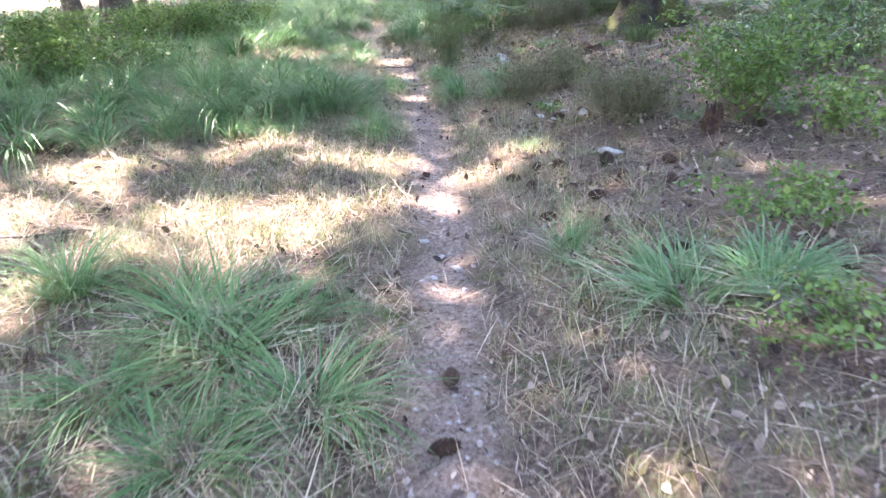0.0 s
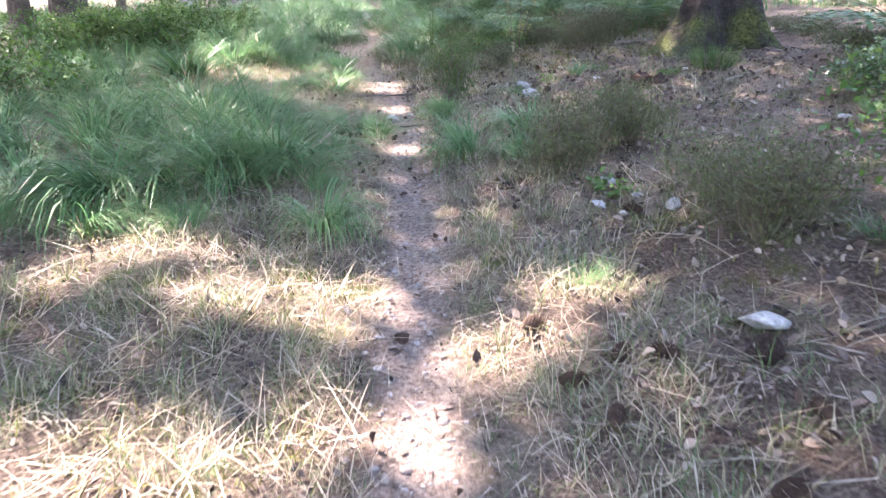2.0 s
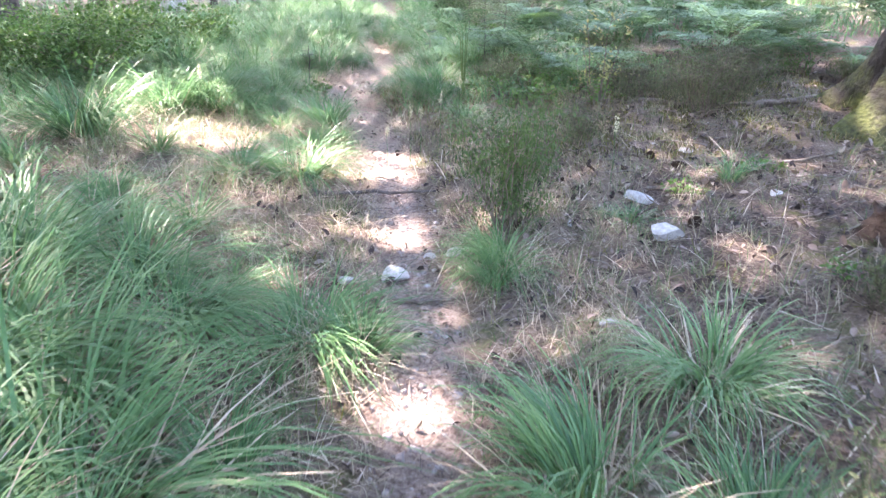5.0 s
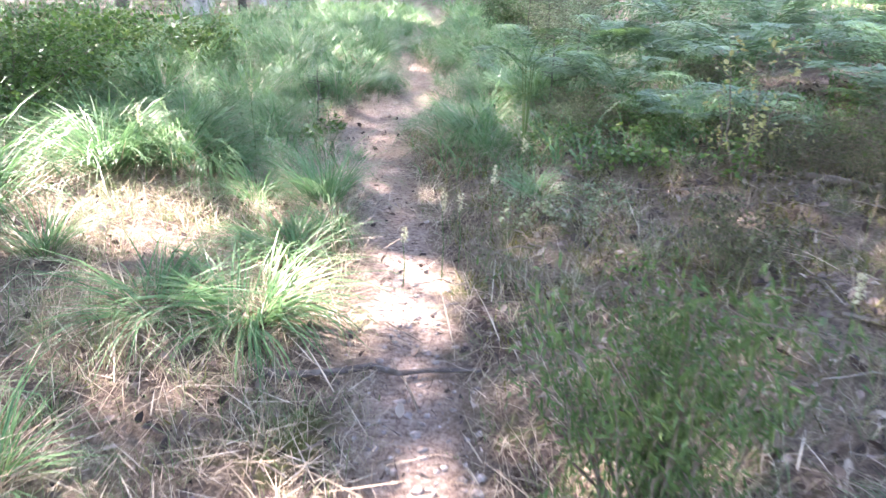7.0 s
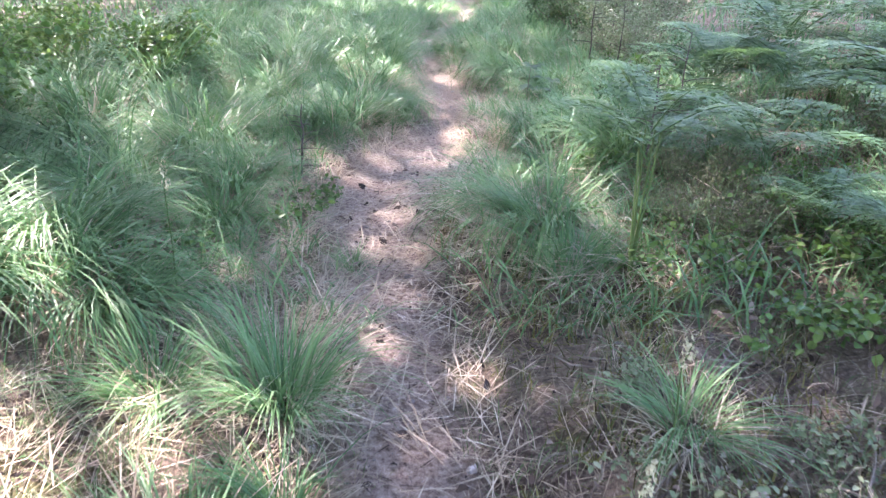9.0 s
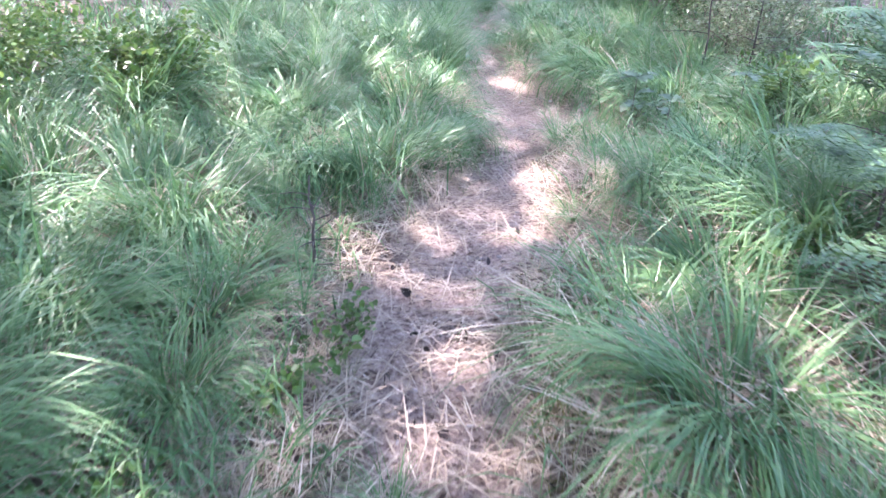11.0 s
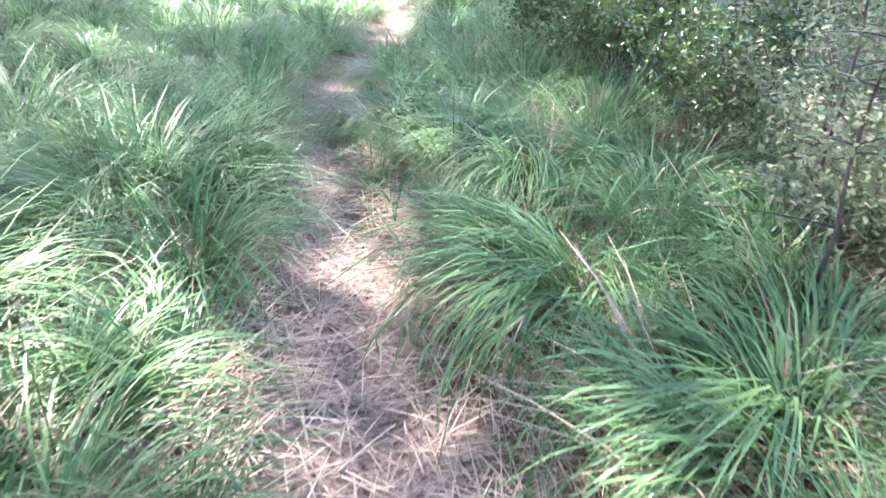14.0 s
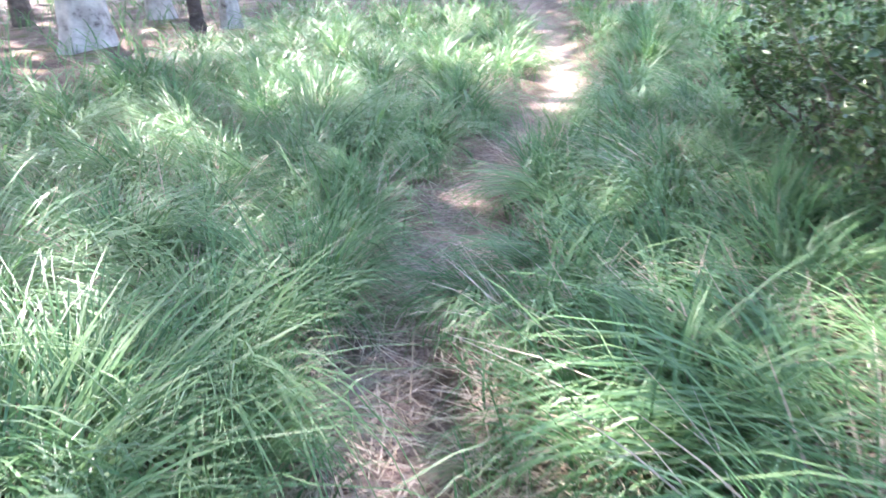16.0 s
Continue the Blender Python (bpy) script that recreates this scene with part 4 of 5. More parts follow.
stone(-0.26, 10.05, 0.10, 0.6, rz=20)
stone(-0.40, 10.02, 0.08, 0.5, rz=120)
stone(-0.17, 3.93, 0.09, 0.4, rz=10)
stone(-0.06, 3.72, 0.06, 0.4, rz=70)
stone(0.02, 3.55, 0.07, 0.35, rz=140)
stone(-0.10, 3.42, 0.05, 0.4, rz=30)
stone(0.40, 9.1, 0.09, 0.4, rz=30)
stone(-1.62, 18.6, 0.05, 0.4, rz=30)
stone(-1.38, 18.55, 0.05, 0.4, rz=80)
for x, y, a in ((0.58, 4.05, 30), (1.13, 4.49, 100), (0.63, 4.94, 60), (0.45, 4.85, 10), (-0.02, 2.42, 85), (0.78, 4.9, 150), (0.9, 4.2, 20), (0.55, 4.6, 80), (1.35, 4.2, 40), (0.07, 10.28, 70), (-0.05, 2.0, 20), (1.5, 4.7, 120), (0.35, 5.25, 45)):
    pine_cone(x, y, a, 1.25)
stick(-1.25, 10.98, -0.42, 11.12, 0.018, "dark root lying across the track", BARK)
stick(2.6, 9.6, 3.8, 10.3, 0.022, "grey fallen branch on the bank", WOOD)
stick(2.2, 12.6, 4.8, 13.0, 0.04, "fallen branch behind the big tree")
stick(1.3, 12.9, 2.6, 12.5, 0.03, "fallen branch lying among heather")
stick(1.4, 4.9, 1.9, 5.2, 0.012)
stick(1.1, 5.9, 1.7, 6.4, 0.010)
stick(0.4, 3.9, 0.9, 4.1, 0.008)
stick(1.6, 3.8, 2.1, 4.0, 0.010)
stick(1.9, 9.5, 2.3, 9.3, 0.018)
stick(1.7, 10.9, 2.3, 11.1, 0.014)
stick(0.9, 11.3, 1.35, 11.0, 0.012)
stick(-2.7, 3.9, -2.2, 4.1, 0.010)
stick(0.6, 14.9, 1.4, 14.6, 0.014, "dark fallen branch among bracken")
stick(-0.55, 9.45, -0.2, 9.5, 0.012)
for x, y, w, h in ((-4.85, 14.9, 2.3, 0.85), (-5.8, 14.3, 1.2, 0.7), (-5.2, 10.2, 2.2, 0.9), (-5.95, 17.2, 2.4, 0.7), (-4.4, 17.6, 1.2, 0.6), (-6.8, 12.4, 1.6, 0.8)):
    leafy_bush(x, y, w, h, 0.05, int(2300 * w), BUSHLEAF, "dense green bramble thicket at the edge of the trees", "bush", 26, "bramble_thicket", 0.7, 0.7, "thickets")

# second stretch: bracken and brambles on the right, flower spikes on the left
for x, y, w, h in ((1.2, 13.6, 0.8, 0.42), (3.6, 16.6, 1.8, 0.6), (2.5, 14.4, 1.4, 0.45), (0.1, 15.8, 0.8, 0.36), (0.3, 15.3, 0.9, 0.34), (0.6, 14.3, 0.6, 0.3), (1.6, 15.6, 1.3, 0.45),
                   (1.6, 18.6, 1.8, 0.55), (2.6, 18.0, 1.5, 0.6), (0.75, 13.8, 0.6, 0.4), (0.6, 17.0, 1.2, 0.45), (3.2, 20.5, 1.8, 0.5), (2.9, 15.6, 1.4, 0.5), (4.6, 15.2, 1.6, 0.6), (1.1, 16.6, 1.2, 0.42), (2.2, 17.1, 1.4, 0.5), (4.2, 18.4, 1.6, 0.5), (1.8, 20.2, 1.5, 0.5)):
    fern(x, y, w, h, 7)
fern(-0.28, 13.95, 0.95, 0.95, 6, "large bracken fern leaning over the track edge")
for x, y, w, h in ((0.24, 13.5, 0.6, 0.2), (-1.9, 14.9, 0.4, 0.13), (-2.1, 14.55, 0.45, 0.16), (-2.4, 13.95, 0.5, 0.2), (0.5, 14.6, 0.8, 0.22), (0.95, 6.75, 0.4, 0.08), (0.0, 13.9, 0.6, 0.22)):
    bramble(x, y, w, h, count=int(330 * w), leaf=0.036)
for x, y, w, h in ((-0.34, 12.5, 0.4, 0.17), (-0.02, 12.4, 0.35, 0.15), (0.2, 12.75, 0.4, 0.14), (-0.3, 13.1, 0.3, 0.12)):
    leafy_bush(x, y, w, h, 0.024, 260, PALELEAF, "small pale bilberry sprigs standing in moss", "bush", 9, "bilberry_bush", group="bilberry bushes")
leafy_bush(0.95, 12.95, 0.45, 0.78, 0.035, 220, YELLOWLEAF, "small sapling with yellowing leaves", "sapling", 5, "sapling")
for x, y, h in ((-2.16, 13.53, 0.62), (0.7, 10.84, 0.42), (-0.67, 11.96, 0.46), (-0.60, 12.1, 0.38), (-0.85, 11.9, 0.30), (-2.4, 17.9, 0.6), (-0.45, 12.3, 0.42), (-2.7, 13.0, 0.5), (-0.30, 12.75, 0.40), (-1.7, 22.4, 0.6)):
    flower_spike(x, y, h)

def undergrowth():
    """Mixed low growth on the bank past the broom: heather, bramble and sprigs."""
    r = np.random.default_rng(55)
    for k in range(44):
        x, y = r.uniform(-0.6, 3.6), r.uniform(11.7, 15.6)
        s = float(track_side([(x, y)])[0])
        if s < 0.6 or math.hypot(x - 3.3, y - 11.9) < 1.5:
            continue
        x, y = round(x, 2), round(y, 2)
        if s < 1.5 and k % 2:
            leafy_bush(x, y, r.uniform(0.25, 0.4), r.uniform(0.08, 0.15), 0.026, 110, BUSHLEAF, "low green bilberry sprigs among dead twigs", "bush", 8, "bilberry_bush", group="bilberry bushes")
        elif k % 6 == 0 and s > 1.3:
            heather(x, y, r.uniform(0.45, 0.8), r.uniform(0.2, 0.3))
        elif k % 3 == 1:
            bramble(x, y, r.uniform(0.45, 0.7), r.uniform(0.14, 0.24), count=150, leaf=0.04)
        elif s > 1.3:
            leafy_bush(x, y, r.uniform(0.4, 0.7), r.uniform(0.16, 0.28), 0.03, 380, BUSHLEAF, "low green bilberry sprigs among dead twigs", "bush", 12, "bilberry_bush", group="bilberry bushes")


undergrowth()


def behind_the_tree():
    """Fallen branches, bracken and heather further up the bank."""
    r = np.random.default_rng(66)
    for k in range(16):
        x, y, a, L = r.uniform(3.2, 7.0), r.uniform(6.5, 15.5), r.uniform(-0.7, 0.7), r.uniform(0.6, 1.8)
        if math.hypot(x - 3.3, y - 11.9) < 1.4:
            continue
        stick(round(x, 2), round(y, 2), round(x + L * math.cos(a), 2), round(y + L * math.sin(a), 2), r.uniform(0.012, 0.035), "fallen dead branch on the wooded bank", WOOD)
    for k in range(12):
        x, y = r.uniform(3.9, 7.2), r.uniform(7.6, 14.0)
        if math.hypot(x - 3.3, y - 11.9) > 1.2:
            heather(round(x, 2), round(y, 2), r.uniform(0.7, 1.2), r.uniform(0.25, 0.5))
    for k in range(34):
        x, y = r.uniform(0.2, 4.8), r.uniform(13.6, 20.0)
        if float(track_side([(x, y)])[0]) > 1.3 and math.hypot(x - 0.2, y - 19.3) > 1.0:
            fern(round(x, 2), round(y, 2), r.uniform(0.7, 1.2), r.uniform(0.2, 0.36), 6)
    for k in range(22):
        x, y = r.uniform(3.6, 9.0), r.uniform(8, 24)
        if math.hypot(x - 3.3, y - 11.9) < 1.6:
            continue
        if k % 3:
            fern(round(x, 2), round(y, 2), r.uniform(1.1, 1.8), r.uniform(0.4, 0.6), 7)
        else:
            heather(round(x, 2), round(y, 2), r.uniform(0.8, 1.2), r.uniform(0.3, 0.5))


behind_the_tree()

# last stretch: leafy bushes on the right
leafy_bush(0.15, 18.9, 1.2, 0.7, 0.03, 3800, PALELEAF, "pale dusty leafy bush with dark stems", "bush", 18)
leafy_bush(0.35, 19.8, 1.3, 0.85, 0.03, 3800, PALELEAF, "pale dusty leafy bush with dark stems", "bush", 18)
leafy_bush(0.1, 17.55, 0.7, 0.35, 0.045, 500, BUSHLEAF, "low green leafy bush among tall grass", "bush", 10)
leafy_bush(-0.05, 20.4, 1.1, 0.95, 0.038, 3600, DARKLEAF, "dark leafy oak bush with shadowed inside", "bush", 18)
leafy_bush(-0.25, 21.7, 1.5, 1.15, 0.042, 6000, DARKLEAF, "large dark oak bush with pale-edged leaves", "bush", 24)
leafy_bush(-0.5, 22.6, 1.3, 1.0, 0.042, 4400, DARKLEAF, "large dark oak bush with pale-edged leaves", "bush", 20)
leafy_bush(0.9, 22.0, 1.8, 1.4, 0.045, 4600, DARKLEAF, "large dark oak bush with pale-edged leaves", "bush", 24)


def thin_sapling(x, y, high, leaves, mat, label):
    """A thin upright dark stem with short level twigs, bare or with small leaves in flat sprays."""
    r = np.random.default_rng(int(abs(x * 877 + y * 53) * 100))
    ob = thing("sapling", x, y, label, "sapling", "saplings")
    line = limb_line((0, 0, -0.03), (r.normal(0, 0.025), r.normal(0, 0.025), high), 0.0, 7)
    line[1:-1, :2] += r.normal(0, 0.008, (5, 2))
    v, f = tube(line, np.linspace(0.009, 0.003, 7), 6)
    part("stem", v, f, BARK, ob)
    pts = []
    for k in range(14):
        t = r.uniform(0.25, 1.0)
        a, L = k * 2.4 + r.normal(0, 0.3), high * 0.34 * (1.15 - t) + 0.06
        start = np.array([np.interp(t, np.linspace(0, 1, 7), line[:, i]) for i in range(3)])
        end = start + np.array([L * math.cos(a), L * math.sin(a), L * r.uniform(-0.1, 0.35)])
        tw = limb_line(start, end, 0.01, 5)
        v, f = tube(tw, np.linspace(0.0035, 0.0012, 5), 4)
        part("twig", v, f, BARK, ob)
        u = r.uniform(0.15, 1.0, max(leaves // 14, 1))[:, None]
        pts.append(start * (1 - u) + end * u + r.normal(0, 0.02, (len(u), 3)) * np.array([1, 1, 0.4]))
    if leaves:
        pts = np.concatenate(pts)
        v, f = leaf_quads(pts, r.uniform(0.02, 0.04, len(pts)), 0.55, 0.85)
        part("foliage", v, f, mat, ob)


thin_sapling(-0.24, 18.5, 1.15, 420, PALELEAF, "thin dark sapling with pale leaves in flat sprays")
thin_sapling(0.02, 19.15, 1.25, 420, PALELEAF, "thin dark sapling with pale leaves in flat sprays")
thin_sapling(-0.02, 18.0, 0.75, 260, PALELEAF, "thin dark sapling with pale leaves in flat sprays")
thin_sapling(-2.17, 15.24, 0.5, 0, PALELEAF, "bare dark sapling stem in the grass")
thin_sapling(0.22, 16.1, 0.75, 0, PALELEAF, "bare dark sapling stem in the grass")
thin_sapling(-0.05, 15.4, 0.6, 0, PALELEAF, "bare dark sapling stem in the grass")


def oak_leaf_mesh():
    """A lobed leaf 1 long in x, slightly cupped, as a strip of cross sections along the midrib."""
    u = np.linspace(0, 1, 17)
    half = (0.10 + 0.26 * np.sin(np.clip(u * 1.02, 0, 1) ** 1.3 * 3.05)) * (0.78 + 0.30 * np.cos(u * 6.283 * 4.0))
    half[0], half[-1] = 0.012, 0.03
    z = 0.10 * np.sin(u * 3.0)
    v = np.stack([np.column_stack([u + 0.05 * k, k * half, z + 0.22 * half * abs(k)]) for k in (-1, 0, 1)], 1).reshape(-1, 3)
    b = (np.arange(16) * 3)[:, None, None]
    f = (b + np.array([[0, 1, 4, 3], [1, 2, 5, 4]])[None]).reshape(-1, 4)
    return v, f


SEEDLEAF = leafy("oak_leaf", [(0.0, (0.06, 0.11, 0.06)), (0.6, (0.10, 0.16, 0.09)), (1.0, (0.15, 0.21, 0.13))], rough=0.5, through_light=0.25, spec=0.35)
OAK_LEAF = mesh_of("leaf", *oak_leaf_mesh(), SEEDLEAF)


def oak_seedling(x, y, high, size, n=9):
    r = np.random.default_rng(int(abs(x * 211 + y * 37) * 100))
    ob = thing("oak_seedling", x, y, "young oak seedling with large lobed grey-green leaves", "seedling", "oak seedlings")
    line = limb_line((0, 0, -0.03), (0.03, 0.02, high), 0.0, 5)
    v, f = tube(line, np.linspace(0.005, 0.002, 5), 6)
    part("stem", v, f, WOOD, ob)
    for k in range(n):
        p = new("leaf", OAK_LEAF)
        p.parent = ob
        L = size * r.uniform(0.75, 1.2)
        up = high * (1.0 if k < n * 0.6 else r.uniform(0.45, 0.8))
        p.matrix_basis = pose(0.03 * up / high, 0.02 * up / high, up, r.uniform(-12, 12), r.uniform(-12, 18), k * 137.5 + r.uniform(-15, 15)) @ Matrix.Diagonal((L, L, L, 1))


oak_seedling(-0.84, 17.28, 0.44, 0.115)
oak_seedling(-0.80, 17.42, 0.22, 0.10, 7)
oak_seedling(-0.66, 16.98, 0.32, 0.095, 8)
oak_seedling(-0.25, 17.10, 0.40, 0.10, 8)


# ---- small uncountable cover ----
def scatter_cover():
    r = np.random.default_rng(77)
    n = 40000
    c = np.column_stack([r.uniform(-4.2, 3.4, n), r.uniform(0.6, 23, n)])
    s = track_side(c)
    thick = 0.6 + 0.5 * waves(c[:, 0], c[:, 1], 0.8, 61) + 0.25 * waves(c[:, 0], c[:, 1], 0.22, 62)
    bank = np.clip((s - 0.9) / 0.5, 0, 1) * np.where(c[:, 1] < 8.5, 0.85, np.where(c[:, 1] < 13, 0.6, 0.2))
    thick = thick * (1 - bank) * np.clip(1.5 - np.abs(s) / 3.2, 0.1, 1)
    keep = (np.abs(s) > bare_half(c[:, 1]) + 0.05 * r.normal(0, 1, n)) & (r.uniform(0, 1, n) < np.clip(thick, 0.06, 1))
    c = c[keep]
    per = 10
    p = np.repeat(c, per, 0)
    k = len(p)
    away = r.uniform(0, 6.283, k)
    p = p + np.column_stack([np.cos(away), np.sin(away)]) * np.abs(r.normal(0, 0.035, k))[:, None]
    root = np.column_stack([p, ground_z(p) - 0.004])
    tall = np.repeat(r.uniform(0.5, 1.5, len(c)), per) * np.clip(np.abs(track_side(p)) / 0.45, 0.35, 1)
    v, f = blades(root, away + r.normal(0, 0.5, k), r.uniform(0.06, 0.17, k) * tall, r.uniform(0.1, 0.9, k), r.uniform(0.2, 1.7, k), r.uniform(0.002, 0.005, k), 2)
    tagged(part("short_grass", v, f, SHORT), "short sparse grass, half green and half dry", "grass", kind="stuff")
    n = 60000
    p = np.column_stack([r.uniform(-6, 3.2, n), r.uniform(13.5, 28, n)])
    s = track_side(p)
    p = p[(np.abs(s) > 0.12 + bare_half(p[:, 1]) + 0.10 * r.normal(0, 1, n)) & (s < 3.4) & (s > -4) & (0.7 + 0.6 * waves(p[:, 0], p[:, 1], 0.7, 65) > r.uniform(0, 1, n))]
    k = len(p)
    root = np.column_stack([p, ground_z(p) - 0.01])
    v, f = blades(root, r.uniform(0, 6.283, k), r.uniform(0.16, 0.44, k), r.uniform(0.1, 0.7, k), r.uniform(0.8, 2.5, k), r.uniform(0.007, 0.014, k), 3)
    tagged(part("meadow_grass", v, f, GREEN), "loose green grass filling the spaces between tussocks", "grass", kind="stuff")
    n = 62000
    p = np.column_stack([r.uniform(-4.5, 4.5, n), r.uniform(0.6, 22, n)])
    s = track_side(p)
    p = p[r.uniform(0, 1, n) < np.where(np.abs(s) < 0.2, 0.5, 1.0)]
    k = len(p)
    root = np.column_stack([p, ground_z(p) + 0.006])
    v, f = blades(root, r.uniform(0, 6.283, k), r.uniform(0.02, 0.08, k), r.normal(1.48, 0.16, k), r.normal(0, 0.2, k), r.uniform(0.004, 0.018, k), 1)
    tagged(part("needle_litter", v, f, LITTER), "brown needles, bark bits and dead leaf litter", "litter", kind="stuff")
    n = 22000
    p = np.column_stack([r.uniform(-4.2, 2.5, n), r.uniform(0.8, 23, n)])
    s = track_side(p)
    p = p[r.uniform(0, 1, n) < np.where(np.abs(s) < 0.15, np.where(p[:, 1] > 13, 0.7, 0.2), np.where((p[:, 1] > 10.8) & (p[:, 1] < 14.2) & (s > 0.3), 0.15, np.where(p[:, 1] > 12.5, 1.0, np.where(s < 0, 0.7, 0.25))))]
    k = len(p)
    q = np.column_stack([r.uniform(-3.2, 0.2, 30000), r.uniform(12.8, 21.5, 30000)])
    q = q[r.uniform(0, 1, 30000) < np.clip(np.abs(track_side(q)) / 0.4, 0.3, 1)]
    p = np.concatenate([p, q[(np.abs(track_side(q)) < 0.9) & ((track_side(q) < 0.3) | (q[:, 1] > 14.2))]])
    k = len(p)
    root = np.column_stack([p, ground_z(p) + r.uniform(0.004, 0.03, k)])
    v, f = blades(root, r.uniform(0, 6.283, k), r.uniform(0.10, 0.34, k), r.normal(1.38, 0.16, k), r.uniform(-0.1, 0.35, k), r.uniform(0.003, 0.008, k), 3)
    k = 420
    p = np.column_stack([r.uniform(-1.0, 0.6, k), r.uniform(12.9, 16.2, k)])
    p = p[(track_side(p) > 0.3) & (p[:, 1] > 13.9)]
    k = len(p)
    root = np.column_stack([p, ground_z(p) + r.uniform(0.01, 0.06, k)])
    v2, f2 = blades(root, r.uniform(0, 6.283, k), r.uniform(0.2, 0.5, k), r.normal(1.35, 0.15, k), r.uniform(0.0, 0.3, k), r.uniform(0.006, 0.014, k), 3)
    v, f = join((v, f), (v2, f2))
    tagged(part("dead_straw", v, f, STRAW), "long dead straw blades lying over the ground", "straw", kind="stuff")
    n = 42000
    p = np.column_stack([r.uniform(-15, 11, n), r.uniform(8, 44, n)])
    s = track_side(p)
    far = np.where(s < 0, (s < -3.2) & (p[:, 1] > 9), (s > 2.0) & (p[:, 1] > 17)) | (p[:, 1] > 25)
    far &= (np.abs(s) > 0.45) & (0.75 + 0.6 * waves(p[:, 0], p[:, 1], 2.2, 64) > r.uniform(0, 1, n))
    far &= ~((p[:, 1] > 25) & (p[:, 0] < -4.5) & (r.uniform(0, 1, n) < 0.6))
    p = p[far]
    k = len(p)
    root = np.column_stack([p, ground_z(p) - 0.01])
    v, f = blades(root, r.uniform(0, 6.283, k), r.uniform(0.25, 0.6, k), r.uniform(0.05, 0.5, k), r.uniform(0.6, 2.0, k), r.uniform(0.012, 0.028, k), 3)
    tagged(part("far_grass", v, f, GREEN), "far stand of long green grass under the trees", "grass", kind="stuff")


def scatter_moss():
    """Low cushions of moss beside the track, and fine dry thatch over the verges."""
    r = np.random.default_rng(91)
    n = 150000
    p = np.column_stack([r.uniform(-2.2, 3.2, n), r.uniform(1.2, 15.6, n)])
    s = track_side(p)
    here = np.where((s > 0.3) & (p[:, 1] > 11.2), 1.0, np.where((s < -0.25) & (p[:, 1] < 6), 0.35, np.where(s > 0.3, 0.12, 0.1)))
    patch = waves(p[:, 0], p[:, 1], 0.55, 93) + 0.5 * waves(p[:, 0], p[:, 1], 0.17, 94)
    p = p[(np.abs(s) > 0.28) & (r.uniform(0, 1, n) < here * np.clip(patch + 0.5, 0, 1.3))]
    k = len(p)
    root = np.column_stack([p, ground_z(p) + r.uniform(-0.004, 0.02, k)])
    v, f = blades(root, r.uniform(0, 6.283, k), r.uniform(0.03, 0.085, k), r.uniform(0.2, 1.3, k), r.uniform(0, 0.9, k), r.uniform(0.006, 0.015, k), 1)
    tagged(part("moss_carpet", v, f, MOSSLEAF), "low yellowish brown moss beside the track", "moss", kind="stuff")
    n = 70000
    p = np.column_stack([r.uniform(-3.2, 1.6, n), r.uniform(1.0, 15, n)])
    s = track_side(p)
    dense = np.clip(1.2 - np.abs(s) / 1.6, 0.12, 1) * np.where((s > 1.0) & (p[:, 1] < 9), 0.3, np.where((s > 0.3) & (p[:, 1] > 11), 0.4, 1))
    p = p[(np.abs(s) > bare_half(p[:, 1]) * 0.8) & (r.uniform(0, 1, n) < dense * np.clip(0.7 + 0.6 * waves(p[:, 0], p[:, 1], 0.6, 95), 0.1, 1))]
    k = len(p)
    root = np.column_stack([p, ground_z(p) + r.uniform(0.0, 0.03, k)])
    v, f = blades(root, r.uniform(0, 6.283, k), r.uniform(0.05, 0.2, k), r.normal(1.15, 0.3, k), r.uniform(-0.2, 0.7, k), r.uniform(0.002, 0.005, k), 2)
    tagged(part("dry_thatch", v, f, STRAW), "fine pale dry grass matted over the verges", "dry grass", kind="stuff")


def scatter_twigs():
    """Bark chips and broken twigs, thick on the bank to the right."""
    r = np.random.default_rng(99)
    n = 42000
    p = np.column_stack([r.uniform(-3.5, 4.0, n), r.uniform(0.8, 16, n)])
    s = track_side(p)
    p = p[r.uniform(0, 1, n) < np.where(s > 0.6, 1.0, np.where(np.abs(s) < 0.2, 0.25, 0.3))]
    c = np.column_stack([p, ground_z(p) + 0.008])
    v, f = leaf_quads(c, 0.016 + 0.055 * r.uniform(0, 1, len(c)) ** 2, 0.55, 0.6)
    tagged(part("bark_litter", v, f, LITTER), "brown bark chips and dead leaves on the bank", "litter", kind="stuff")
    n = 2600
    p = np.column_stack([r.uniform(-3.0, 4.5, n), r.uniform(1.0, 16, n)])
    s = track_side(p)
    p = p[r.uniform(0, 1, n) < np.where(s > 0.5, np.where(p[:, 1] > 11, 1.0, 0.6), 0.08)]
    sets = []
    for x, y in p:
        a, L = r.uniform(0, 6.283), r.uniform(0.08, 0.38)
        z = gz(x, y)
        q = np.array([x + math.cos(a) * L, y + math.sin(a) * L])
        line = limb_line((x, y, z + 0.006), (q[0], q[1], gz(*q) + r.uniform(0.006, 0.07)), r.uniform(0, 0.02), 5)
        line[1:-1] += r.normal(0, L * 0.03, (3, 3))
        sets.append(tube(line, np.linspace(0.0045, 0.0018, 5) * r.uniform(0.6, 1.6), 4))
    v, f = join(*sets)
    tagged(part("dead_twigs", v, f, WOOD), "thin broken dead twigs over the bank", "twigs", kind="stuff")


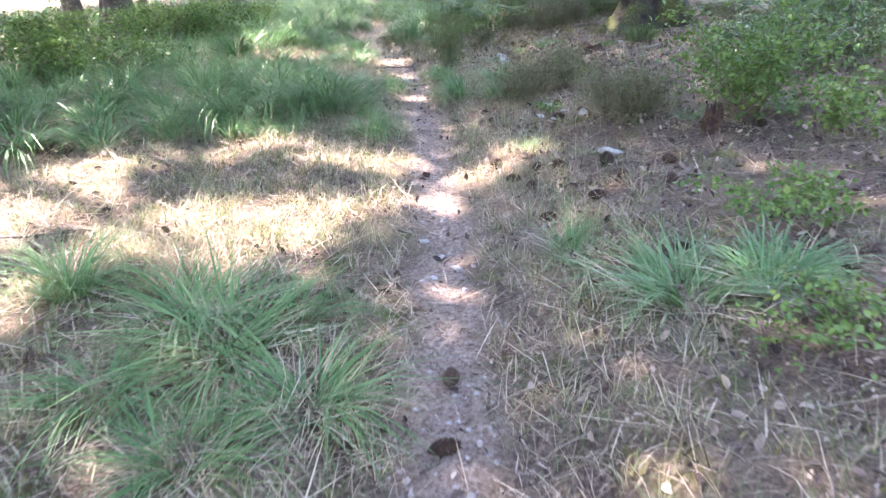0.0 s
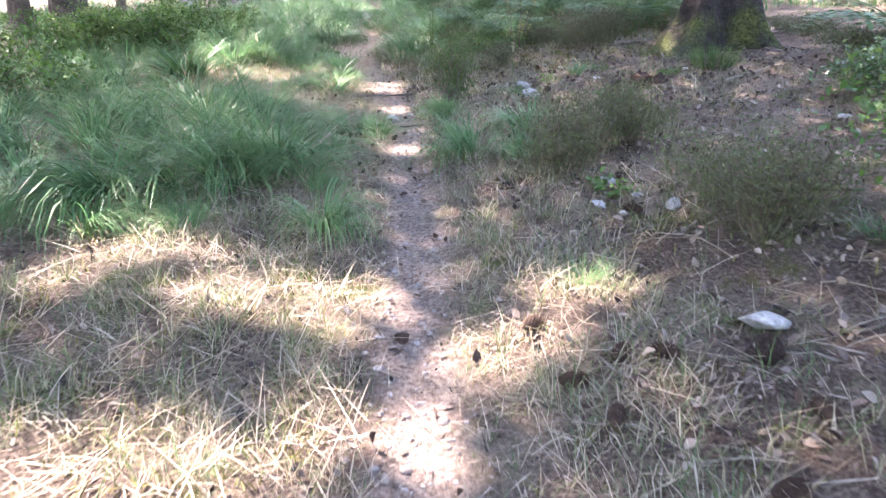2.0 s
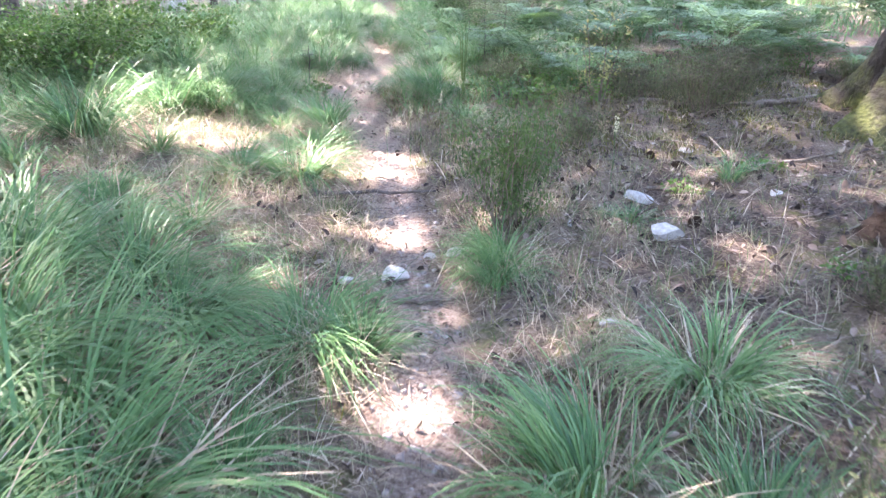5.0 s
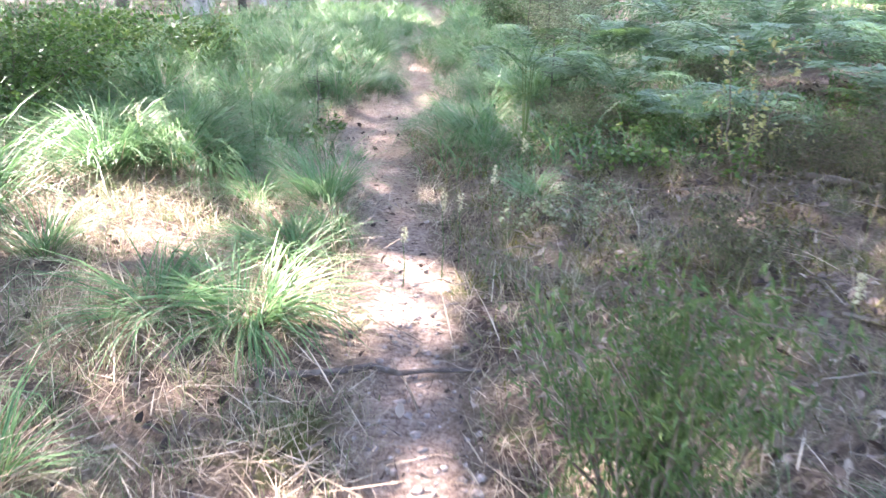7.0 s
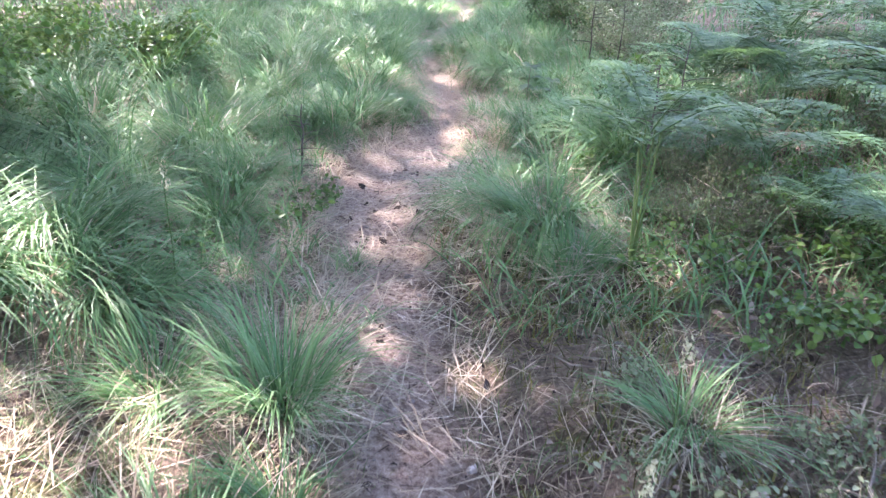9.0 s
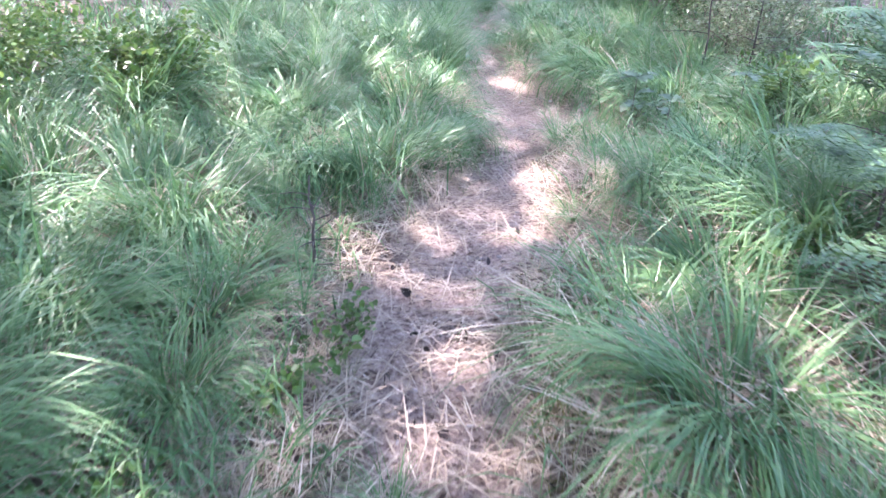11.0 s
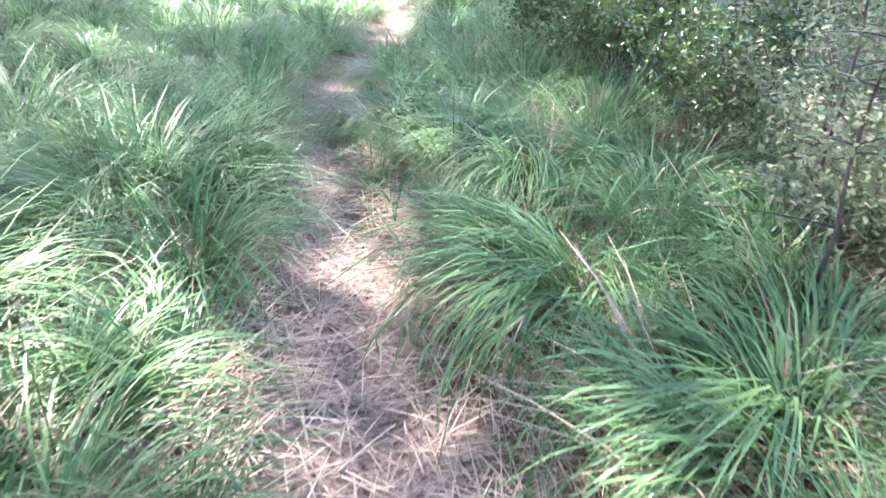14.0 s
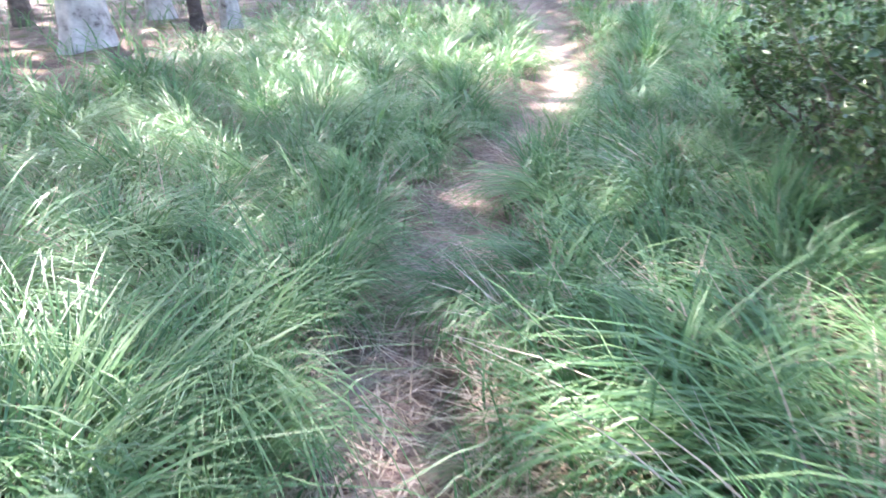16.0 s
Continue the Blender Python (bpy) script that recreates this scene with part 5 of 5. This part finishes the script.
def scatter_pebbles():
    r = np.random.default_rng(88)
    base = bmesh.new()
    bmesh.ops.create_icosphere(base, subdivisions=1, radius=0.5)
    bv = np.array([v.co[:] for v in base.verts])
    bf = np.array([[v.index for v in fc.verts] for fc in base.faces])
    base.free()
    n = 2800
    y = r.uniform(0.8, 20, n)
    y = np.where(r.uniform(0, 1, n) < 0.75, r.uniform(0.8, 12, n), y)
    x = np.interp(y, TRACK[:, 1], TRACK[:, 0]) + r.normal(0, 0.11, n)
    size = 0.007 + 0.035 * r.uniform(0, 1, n) ** 3.5
    z = ground_z(np.column_stack([x, y]))
    v = bv[None] * (1 + 0.25 * r.normal(0, 1, (n, len(bv), 1))) * size[:, None, None] * r.uniform(0.6, 1.2, (n, 1, 3)) * np.array([1, 1, 0.6])
    v = v + np.column_stack([x, y, z + size * 0.06])[:, None, :]
    f = bf[None] + (np.arange(n) * len(bv))[:, None, None]
    tagged(part("gravel", v.reshape(-1, 3), f.reshape(-1, 3), GRAVEL), "small grey and pinkish pebbles on the trodden track", "gravel", kind="stuff")


scatter_cover()
scatter_moss()
scatter_pebbles()
scatter_twigs()


def bank_clutter():
    """Small stones, sticks, dry tufts and sprigs on the open bank between the heather and the bracken."""
    r = np.random.default_rng(123)
    for k in range(60):
        x, y = r.uniform(0.35, 3.4), r.uniform(3.2, 12.4)
        s = float(track_side([(x, y)])[0])
        if s < 0.6 or math.hypot(x - 3.3, y - 11.9) < 1.3 or math.hypot(x - 1.1, y - 4.7) < 0.65:
            continue
        x, y = round(x, 2), round(y, 2)
        if k % 5 == 0:
            stone(x, y, r.uniform(0.05, 0.11), 0.45, rz=r.uniform(0, 180))
        elif k % 5 == 1:
            a, L = r.uniform(0, 6.283), r.uniform(0.25, 0.7)
            stick(x, y, round(x + L * math.cos(a), 2), round(y + L * math.sin(a), 2), r.uniform(0.006, 0.014))
        elif k % 5 == 2:
            tussock(x, y, r.uniform(0.10, 0.17), r.uniform(0.2, 0.32))
        elif k % 5 == 3:
            pine_cone(x, y, r.uniform(0, 360), r.uniform(0.9, 1.2))
        else:
            leafy_bush(x, y, r.uniform(0.2, 0.45), r.uniform(0.06, 0.14), 0.028, 130, BUSHLEAF, "low green bilberry sprigs among dead twigs", "bush", 7, "bilberry_bush", group="bilberry bushes")


bank_clutter()
